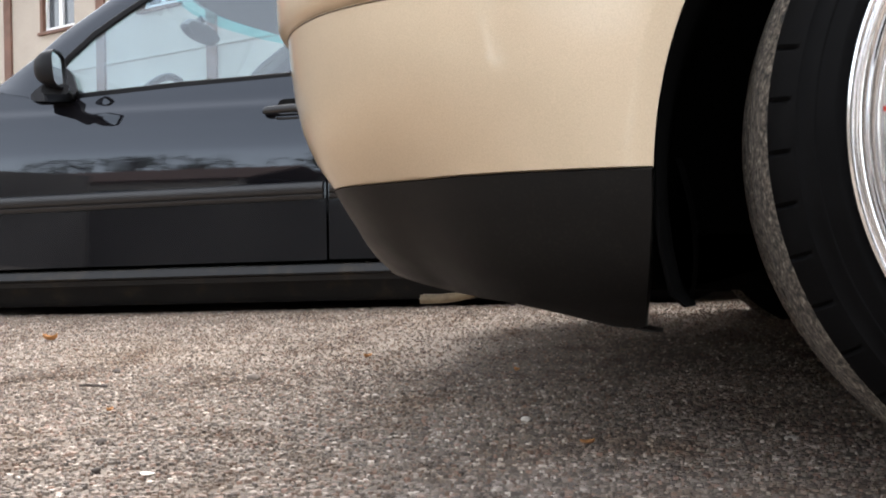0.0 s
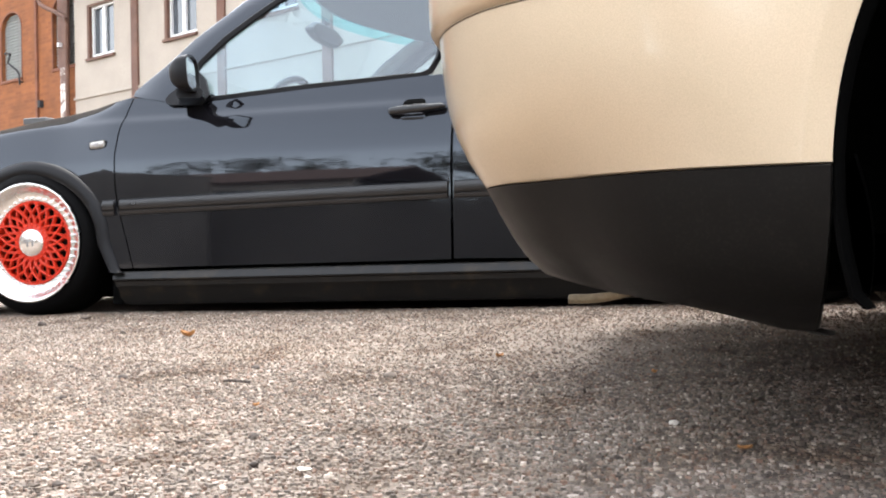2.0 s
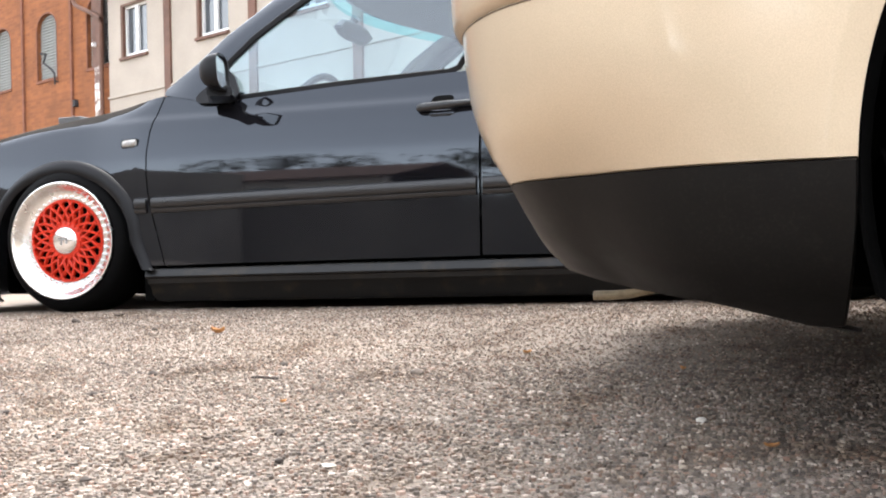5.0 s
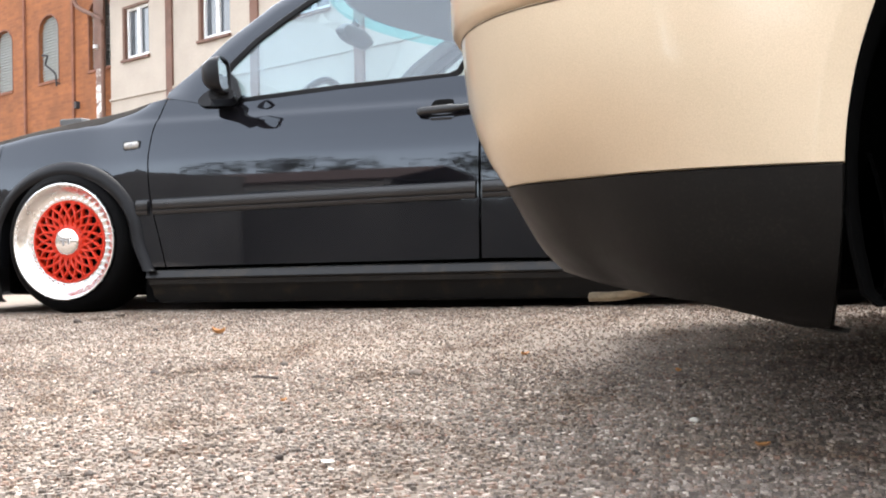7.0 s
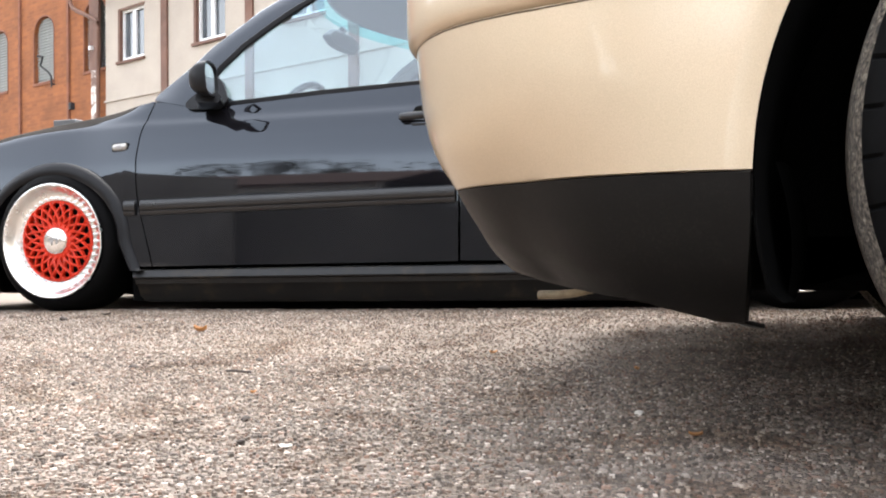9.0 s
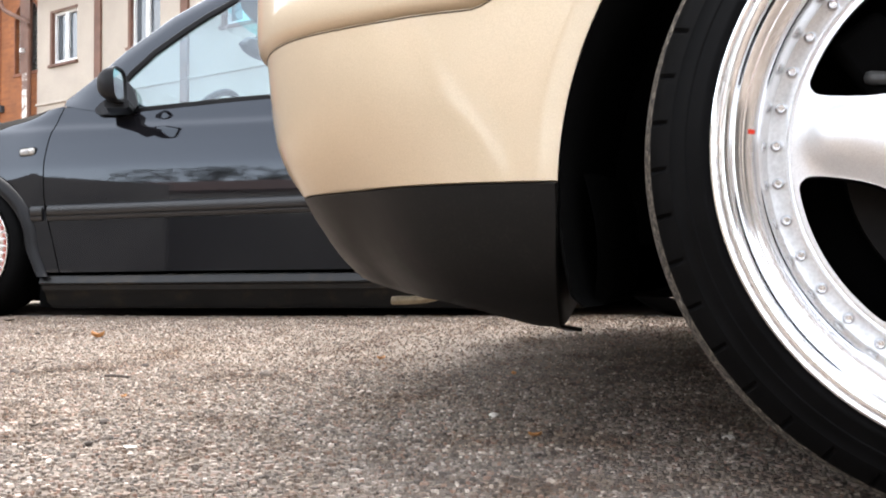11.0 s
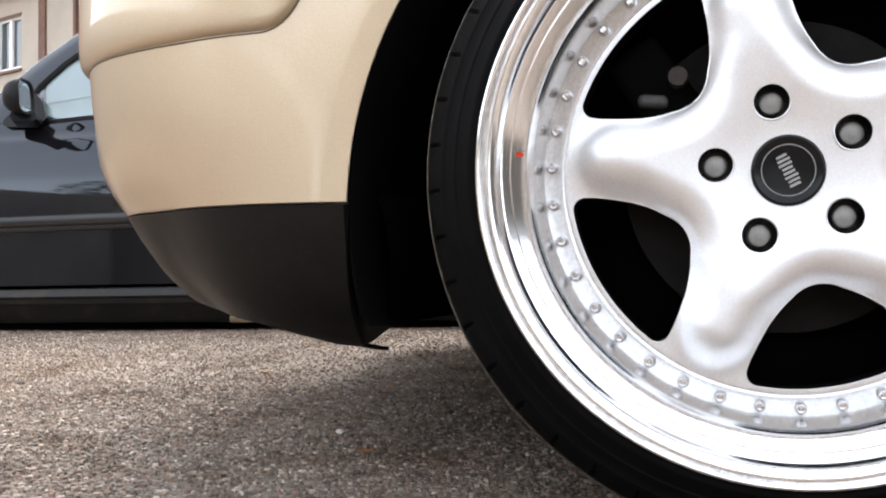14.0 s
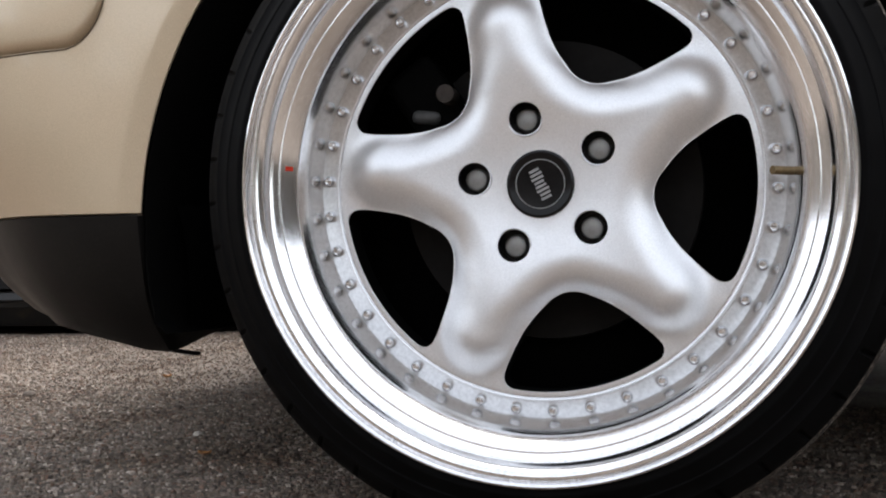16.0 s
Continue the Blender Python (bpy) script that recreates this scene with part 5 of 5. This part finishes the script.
for px_, py_, rz_ in ((REAR_X, GY + 0.02, 0), (FRONT_X, 2 * GC - GY - 0.02, 180), (REAR_X, 2 * GC - GY - 0.02, 180)):
    copy_thing(wheel_b, pose(px_, py_, BHUB + max(0.0, ground_z(px_, 2.0)), 0, 0, rz_))


# ---------- buildings ----------
FACE = pose(-13.0, 16.4, 0, 0, 0, -22)


def fpart(name, bm, material, parent, label="", smooth=False):
    return part(name, bm, material, parent, label, smooth)


def wall_with_holes(bm, u0, u1, z0, z1, holes, y0, y1):
    """A wall slab from u0 to u1 with oblong openings (ua, ub, za, zb) in one row."""
    holes = sorted(holes)
    edges = [u0] + [e for h in holes for e in h[:2]] + [u1]
    for i in range(0, len(edges), 2):
        box(bm, (edges[i], y0, z0), (edges[i + 1], y1, z1))
    for ua, ub, za, zb in holes:
        box(bm, (ua, y0, z0), (ub, y1, za))
        box(bm, (ua, y0, zb), (ub, y1, z1))


plaster_house = new("plaster_house")
plaster_house.matrix_basis = FACE
tagged(plaster_house, "cream plastered building with brown timber pilasters and white windows", "building")
wins = [(-1.37 + 2.82 * k, -0.40 + 2.82 * k, 4.27, 5.33) for k in range(7)]
bm = bmesh.new()
wall_with_holes(bm, -1.95, 18.2, -0.05, 5.9, wins, 0.0, 0.35)
fpart("wall", bm, M_PLASTER, plaster_house, "cream plaster wall")
bm = bmesh.new()
box(bm, (-1.95, 0.36, 0), (18.2, 8, 5.85))
fpart("inner_block", bm, M_DARK, plaster_house)
bm = bmesh.new()
sweep(bm, [(-1.96, -0.01, 3.46), (18.2, -0.01, 3.46)], oblong(0.03, 0.025))
fpart("string_course", bm, M_PLASTER, plaster_house, "plaster string course")
for k in range(7):
    bm = boxed((0.28 + 2.80 * k, -0.045, 0.0), (0.50 + 2.80 * k, 0.0, 5.85))
    fpart("pilaster", bm, M_BROWN, plaster_house, "brown timber pilaster")
bm = bmesh.new()
box(bm, (-2.1, -0.45, 5.84), (18.4, 0.3, 5.98))
fpart("eaves", bm, M_BROWN, plaster_house, "brown timber eaves")
bm = bmesh.new()
sheet(bm, [[(-2.2, -0.55, 5.99), (-2.2, 4.2, 8.2), (-2.2, 8.6, 5.99)], [(18.5, -0.55, 5.99), (18.5, 4.2, 8.2), (18.5, 8.6, 5.99)]])
thick(fpart("roof", bm, M_ROOFTILE, plaster_house, "dark red tiled roof"), 0.08, 1)
for ua, ub, za, zb in wins:
    w = fpart("window", boxed((ua + 0.03, 0.115, za + 0.03), (ub - 0.03, 0.13, zb - 0.03)), M_PANE, plaster_house, "dark window glass between white frames")
    bm = bmesh.new()
    um = (ua + ub) / 2
    for a_, b_ in ((ua + 0.03, ua + 0.075), (um - 0.05, um + 0.05), (ub - 0.035, ub)):
        box(bm, (a_, 0.06, za), (b_, 0.11, zb))
    for a_, b_ in ((za, za + 0.06), (zb - 0.045, zb)):
        box(bm, (ua + 0.076, 0.062, a_), (um - 0.051, 0.108, b_))
        box(bm, (um + 0.051, 0.062, a_), (ub - 0.036, 0.108, b_))
    fpart("window_frame", bm, M_FRAME, w, "white window frame")
    bm = bmesh.new()
    box(bm, (ua - 0.055, -0.012, za - 0.02), (ua + 0.029, 0.112, zb + 0.05))
    box(bm, (ua + 0.030, -0.012, zb + 0.002), (ub + 0.02, 0.10, zb + 0.05))
    fpart("window_surround", bm, M_BROWN, w, "brown reveal boards")
    bm = boxed((ua - 0.07, -0.06, za - 0.075), (ub + 0.04, 0.20, za - 0.021))
    fpart("window_sill", bm, M_BROWN, w, "brown sill")
# down pipe, board and flaking corner
bm = bmesh.new()
sweep(bm, [(-3.35, -0.10, 6.1), (-3.32, -0.10, 5.83), (-3.22, -0.10, 5.70), (-3.08, -0.10, 5.62), (-2.25, -0.10, 5.29), (-2.13, -0.10, 5.20), (-2.10, -0.10, 5.05), (-2.10, -0.10, 0.1)], ring(0.046, 10))
pipe = part("down_pipe", bm, M_BROWN, None, "", at=FACE)
tagged(pipe, "brown rain down pipe at the building corner", "pipe")

brick_house = new("brick_house")
brick_house.matrix_basis = FACE
tagged(brick_house, "red brick industrial building with arched louvred windows", "building")
arches = [(-2.93 - 2.40 * k, -1.96 - 2.40 * k) for k in range(5)]


def arch_fill(bm, ua, ub, zs_, zt, top, y0, y1):
    """Masonry over a round arch that springs at zs_ and rises to zt."""
    n = 12
    prev = None
    for i in range(n + 1):
        t = i / n
        u = ua + (ub - ua) * t
        z_ = zs_ + (zt - zs_) * math.sqrt(max(0, 1 - (2 * t - 1) ** 2))
        cur = [bm.verts.new(p) for p in ((u, y0, z_), (u, y0, top), (u, y1, top), (u, y1, z_))]
        if prev:
            for j in range(4):
                bm.faces.new([prev[j], cur[j], cur[(j + 1) % 4], prev[(j + 1) % 4]])
        prev = cur


bm = bmesh.new()
edges = [-15.0] + [e for a_, b_ in sorted(arches) for e in (a_, b_)] + [-1.952]
for i in range(0, len(edges), 2):
    box(bm, (edges[i], 0.03, -0.05), (edges[i + 1], 0.5, 9.5))
for a_, b_ in arches:
    box(bm, (a_, 0.03, -0.05), (b_, 0.5, 4.24))
    arch_fill(bm, a_, b_, 5.42, 5.78, 9.5, 0.03, 0.5)
fpart("wall", bm, M_BRICK, brick_house, "orange-red brick wall")
fpart("inner_block", boxed((-15, 0.51, 0), (-1.97, 9, 9.4)), M_DARK, brick_house)
slat = None
for k, (a_, b_) in enumerate(arches):
    w = fpart("window", boxed((a_ + 0.02, 0.16, 4.25), (b_ - 0.02, 0.18, 5.8)), M_BLIND, brick_house, "grey louvred arched window")
    for i in range(22):
        m_ = pose((a_ + b_) / 2, 0.125, 4.28 + i * 0.069, 58, 0, 0)
        if slat is None:
            slat = part("slat", boxed((-0.47, -0.035, -0.006), (0.47, 0.035, 0.006)), M_BLIND, w, at=m_, smooth=False)
        else:
            o = new("slat", slat.data)
            o.parent, o.matrix_basis = w, m_
    bm = bmesh.new()
    pts_ = [(a_ - 0.02, 0.06, 4.24), (a_ - 0.02, 0.06, 5.42)] + [((a_ + b_) / 2 - (0.5 * (b_ - a_) + 0.02) * math.cos(math.pi * t / 10), 0.06, 5.42 + 0.38 * math.sin(math.pi * t / 10)) for t in range(1, 10)] + [(b_ + 0.02, 0.06, 5.42), (b_ + 0.02, 0.06, 4.24)]
    sweep(bm, [(p[0], 0.04, p[2]) for p in pts_], oblong(0.022, 0.022))
    fpart("window_frame", bm, M_BRICKDARK, w, "dark brick window surround")
    fpart("window_sill", boxed((a_ - 0.03, -0.0, 4.17), (b_ + 0.03, 0.14, 4.235)), M_BRICKDARK, w, "dark sill")
for k in range(6):
    u = -3.62 - 2.42 * k
    bm = boxed((u - 0.045, -0.02, 0), (u + 0.045, 0.03, 9.5))
    fpart("recess_strip", bm, M_BRICKDARK, brick_house, "dark brick joint strip")
bm = boxed((-2.62, -0.03, 4.2), (-2.20, 0.029, 6.2))
fpart("corner_board", bm, M_BROWN, brick_house, "brown board at the corner")
bm = boxed((-2.50, -0.045, 0.0), (-2.26, 0.029, 4.195))
fpart("flaking_corner", bm, M_WHITEWASH, brick_house, "flaking whitewashed corner")

# iron bracket and lamp boxes on the brick front
bracket = new("wall_bracket")
bracket.matrix_basis = FACE
tagged(bracket, "bent dark iron bracket before the louvred window", "bracket")
for path_, r_ in ((((-4.32, -0.05, 4.05), (-4.34, -0.05, 4.30), (-4.44, -0.06, 4.40), (-4.80, -0.08, 4.60), (-4.68, -0.08, 4.80), (-4.95, -0.08, 4.84)), 0.022), (((-4.32, 0.04, 4.12), (-4.32, -0.06, 4.12)), 0.018)):
    bm = bmesh.new()
    sweep(bm, list(path_), ring(r_, 8))
    fpart("arm" if r_ > 0.02 else "wall_fixing", bm, M_SEAT, bracket, smooth=True)
for u_, z_, w_, m_, text_ in ((-3.44, 3.52, 0.055, M_SEAT, "small dark box on the brick wall"), (-2.45, 4.69, 0.03, M_FRAME, "small white box on the corner board")):
    ob = part("wall_box", boxed((-w_, -0.09, -w_ * 1.4), (w_, 0.0, w_ * 1.4)), m_, None, "", smooth=False, at=FACE @ pose(u_, -0.031 if u_ > -3 else 0.028, z_))
    tagged(ob, text_, "box")

# grey cabinet behind the black car
cab = thing("utility_cabinet", -8.12, 8.26, 0, "grey metal utility cabinet standing in the yard", "cabinet")
rounded(part("body", boxed((-0.13, -0.12, 0), (0.13, 0.12, 1.60)), M_CABINET, cab), 0.01)
rounded(part("lid", boxed((-0.15, -0.14, 1.601), (0.15, 0.14, 1.67)), M_CABINET, cab, "overhanging grey lid"), 0.01)

# behind the camera: low houses and trees mirrored in the black door, and an added wall
# Unseen low wall, added so the door mirrors a dark band.
bm = bmesh.new()
box(bm, (-40, -9.4, -0.05), (36, -9.0, 1.1))
tagged(part("unseen_wall_south", bm, M_FAR, smooth=False), "unseen low brown wall added for the door's dark reflected band", "wall", kind="structure")


def low_house(x, y, width, height, wall_material):
    house = thing("low_house", x, y, 0, "low cream house with a dark red roof across the yard", "building", "houses across the yard")
    gaps = [(-width / 2 + 0.8 + 2.4 * k, -width / 2 + 1.9 + 2.4 * k, 0.95, 2.1) for k in range(int((width - 1.2) / 2.4))]
    bm = bmesh.new()
    wall_with_holes(bm, -width / 2, width / 2, -0.05, height, gaps, -0.3, 0.0)
    part("wall", bm, wall_material, house, smooth=False)
    part("inner_block", boxed((-width / 2 + 0.05, -5.0, 0), (width / 2 - 0.05, -0.31, height - 0.05)), M_DARK, house, smooth=False)
    for a_, b_, c_, d_ in gaps:
        w = part("window", boxed((a_ + 0.05, -0.16, c_ + 0.05), (b_ - 0.05, -0.14, d_ - 0.05)), M_PANE, house, "dark window glass", smooth=False)
        bm = bmesh.new()
        for lo_, hi_ in (((a_, -0.2, c_), (a_ + 0.05, -0.1, d_)), ((b_ - 0.05, -0.2, c_), (b_, -0.1, d_)), ((a_ + 0.051, -0.2, c_), (b_ - 0.051, -0.1, c_ + 0.05)), ((a_ + 0.051, -0.2, d_ - 0.05), (b_ - 0.051, -0.1, d_))):
            box(bm, lo_, hi_)
        part("window_frame", bm, M_FRAME, w, smooth=False)
    bm = bmesh.new()
    sheet(bm, [[(u, 0.45, height - 0.1), (u, -2.5, height + 1.3), (u, -5.4, height - 0.1)] for u in (-width / 2 - 0.4, width / 2 + 0.4)])
    thick(part("roof", bm, M_ROOFTILE, house, "dark red tiled roof", smooth=False), 0.12, 1)
    return house


for x_, y_, w_, h_ in ((-13.5, -14.5, 9.0, 2.7), (-2.2, -16.0, 7.0, 2.9), (9.0, -15.0, 8.0, 2.7)):
    low_house(x_, y_, w_, h_, M_PLASTER)


def yard_tree(x, y, height, seed):
    rng = np.random.RandomState(seed)
    tree = thing("yard_tree", x, y, 0, "dark leafy tree behind the low houses", "tree", "trees across the yard")
    bm = bmesh.new()
    tips = []
    for k in range(8):
        a = 2.4 * k + rng.uniform(-0.3, 0.3)
        base, reach = height * rng.uniform(0.3, 0.55), height * rng.uniform(0.2, 0.36)
        tip = Vector((math.cos(a) * reach, math.sin(a) * reach, base + height * rng.uniform(0.15, 0.4)))
        tips.append(tip)
        sweep(bm, [(0, 0, base), tuple(tip * 0.5 + Vector((0, 0, base * 0.5))), tuple(tip)], ring(height * 0.010, 5))
    rows = [[(r * math.cos(b_), r * math.sin(b_), z_) for b_ in [2 * math.pi * q / 9 for q in range(9)]] for z_, r in ((0, height * 0.04), (height * 0.1, height * 0.026), (height * 0.5, height * 0.018), (height * 0.85, height * 0.006))]
    sheet(bm, rows, closed_v=True)
    part("trunk", bm, M_PEBBLE, tree, "dark trunk and limbs")
    verts, faces = [], []
    for tip in tips + [Vector((0, 0, height * 0.85)), Vector((0, 0, height * 0.65))]:
        for _ in range(150):
            c = tip + Vector(rng.normal(0, height * 0.075, 3).tolist())
            u_, v_ = Vector(rng.normal(0, 1, 3).tolist()).normalized(), Vector(rng.normal(0, 1, 3).tolist()).normalized()
            size = height * rng.uniform(0.012, 0.03)
            n_ = len(verts)
            verts += [c - u_ * size, c + v_ * size * 0.6, c + u_ * size, c - v_ * size * 0.6]
            faces.append((n_, n_ + 1, n_ + 2, n_ + 3))
    me = bpy.data.meshes.new("crown")
    me.from_pydata([tuple(v) for v in verts], [], faces)
    me.materials.append(M_FOLIAGE)
    ob = new("crown", me)
    ob.parent = tree
    ob["kind"] = "stuff"
    return tree


for k, (x_, y_, h_) in enumerate(((-17.0, -24.0, 8.0), (-8.4, -22.0, 7.0), (-5.6, -23.5, 9.0), (1.0, -25.0, 7.5), (5.0, -23.0, 6.5))):
    yard_tree(x_, y_, h_, 40 + k)
# Added wall out of view; its heights trim sky reflections on the gold bumper.
bm = bmesh.new()
box(bm, (-9.4, -8.99, -0.05), (-9.0, 3.6, 2.4))
box(bm, (-9.4, 3.61, -0.05), (-9.0, 7.2, 7.4))
tagged(part("unseen_wall_west", bm, M_DULL, smooth=False), "unseen grey-brown wall added to cut sky glare on the gold corner", "wall", kind="structure")
# Another added wall out of view, mirrored dark by wheel and bumper.
bm = bmesh.new()
box(bm, (13.0, -8.99, -0.05), (13.4, 9.0, 5.0))
tagged(part("unseen_wall_east", bm, M_FAR, smooth=False), "unseen dull brown wall added as a dark reflection from the east", "wall", kind="structure")


# ---------- things on the ground ----------
def pebble(name, x, y, size, material, label, flat=0.6, seed=1, group="stones on the asphalt"):
    bm = bmesh.new()
    bmesh.ops.create_icosphere(bm, subdivisions=2, radius=size / 2)
    for v in bm.verts:
        v.co *= 1 + 0.35 * noise.noise(v.co * (2.2 / size) + Vector((seed, 0, 0)))
        v.co.z = v.co.z * flat
    ob = part(name, bm, material, None)
    ob.matrix_basis = pose(x, y, ground_z(x, y) + size * flat * 0.3, 0, 0, seed * 57)
    return tagged(ob, label, "stone", group)


pebble("pebble", -1.033, 0.746, 0.024, M_PEBBLE, "dark brown lump on the asphalt", 0.6, 1)
pebble("pebble", -0.697, 0.669, 0.014, M_PEBBLE, "small dark stone on the asphalt", 0.7, 2)
pebble("pebble", -1.014, 0.899, 0.011, M_PEBBLE, "small dark stone on the asphalt", 0.7, 3)
pebble("pebble", -1.46, 0.80, 0.010, M_PEBBLE, "small dark stone on the asphalt", 0.7, 4)
pebble("pebble", -0.538, 0.431, 0.013, M_PALE, "small pale stone on the asphalt", 0.6, 5)
pebble("pebble", -0.60, 1.02, 0.010, M_PEBBLE, "small dark stone on the asphalt", 0.6, 6)
pebble("pebble", -0.235, 0.345, 0.015, M_PALE, "pale green-grey stone on the asphalt", 0.45, 7)
pebble("pebble", -1.08, 0.30, 0.012, M_PEBBLE, "small brown stone on the asphalt", 0.5, 8)


def leaf(x, y, length, turn, curl, material, label, category="leaf"):
    bm = bmesh.new()
    rows = []
    for t in spans(0, 1, 8):
        w = 0.33 * length * math.sin(math.pi * min(1, 0.06 + 0.94 * t)) ** 0.8
        rows.append([((t - 0.5) * length, w * k / 2, 0.004 + curl * length * ((t - 0.5) ** 2 * 2 + (k / 2) ** 2 * 0.6)) for k in (-2, -1, 0, 1, 2)])
    sheet(bm, rows)
    ob = thick(part("fallen_leaf", bm, material), 0.0006)
    ob.matrix_basis = pose(x, y, ground_z(x, y), 0, 0, turn)
    return tagged(ob, label, category, "leaves on the asphalt")


leaf(-1.769, 1.28, 0.034, 10, 0.45, M_LEAF, "curled orange dry leaf on the asphalt")
leaf(-0.93, 1.05, 0.018, 50, 0.35, M_LEAF, "small orange leaf scrap on the asphalt")
leaf(-0.62, 0.90, 0.016, 120, 0.35, M_LEAF, "small orange leaf scrap on the asphalt")
leaf(-1.10, 0.42, 0.012, 80, 0.35, M_LEAF, "tiny yellow leaf scrap on the asphalt")
leaf(-0.45, 0.28, 0.016, 20, 0.3, M_LEAF, "brown leaf scrap in the car's shadow")
leaf(-0.850, 0.070, 0.018, -12, 0.15, M_PALE, "pale flat wood chip on the asphalt", "chip")
bm = bmesh.new()
sweep(bm, [(-1.255, 0.592, 0.009), (-1.235, 0.585, 0.011), (-1.205, 0.587, 0.009)], ring(0.0022, 6))
tagged(part("twig", bm, M_CRUMB), "thin dark twig on the asphalt", "twig")
for k, (x, y, size) in enumerate(((-2.431, 1.553, 0.0240), (-2.011, 1.357, 0.0135), (-1.482, 0.642, 0.0165), (-1.317, 0.802, 0.0150), (-1.503, 0.531, 0.0090), (-1.506, 0.481, 0.0090), (-1.431, 0.43, 0.0120), (-1.437, 0.262, 0.0105), (-0.994, 0.225, 0.0120), (-1.276, 0.079, 0.0090), (-0.917, 0.089, 0.0105), (-1.052, -0.037, 0.0120), (-1.681, 0.757, 0.0105))):
    pebble("pebble", x, y, size, M_CRUMB, "tiny dark crumb on the asphalt", 0.7, 11 + k)
for x, y, length, turn, text in ((-2.41, 1.72, 0.035, 5, "dry brown leaf on the asphalt"), (-1.053, 0.167, 0.012, 40, "small brown leaf scrap on the asphalt"), (-1.064, -0.055, 0.014, 4, "reddish brown leaf scrap on the asphalt")):
    leaf(x, y, length, turn, 0.25, M_PEBBLE, text)
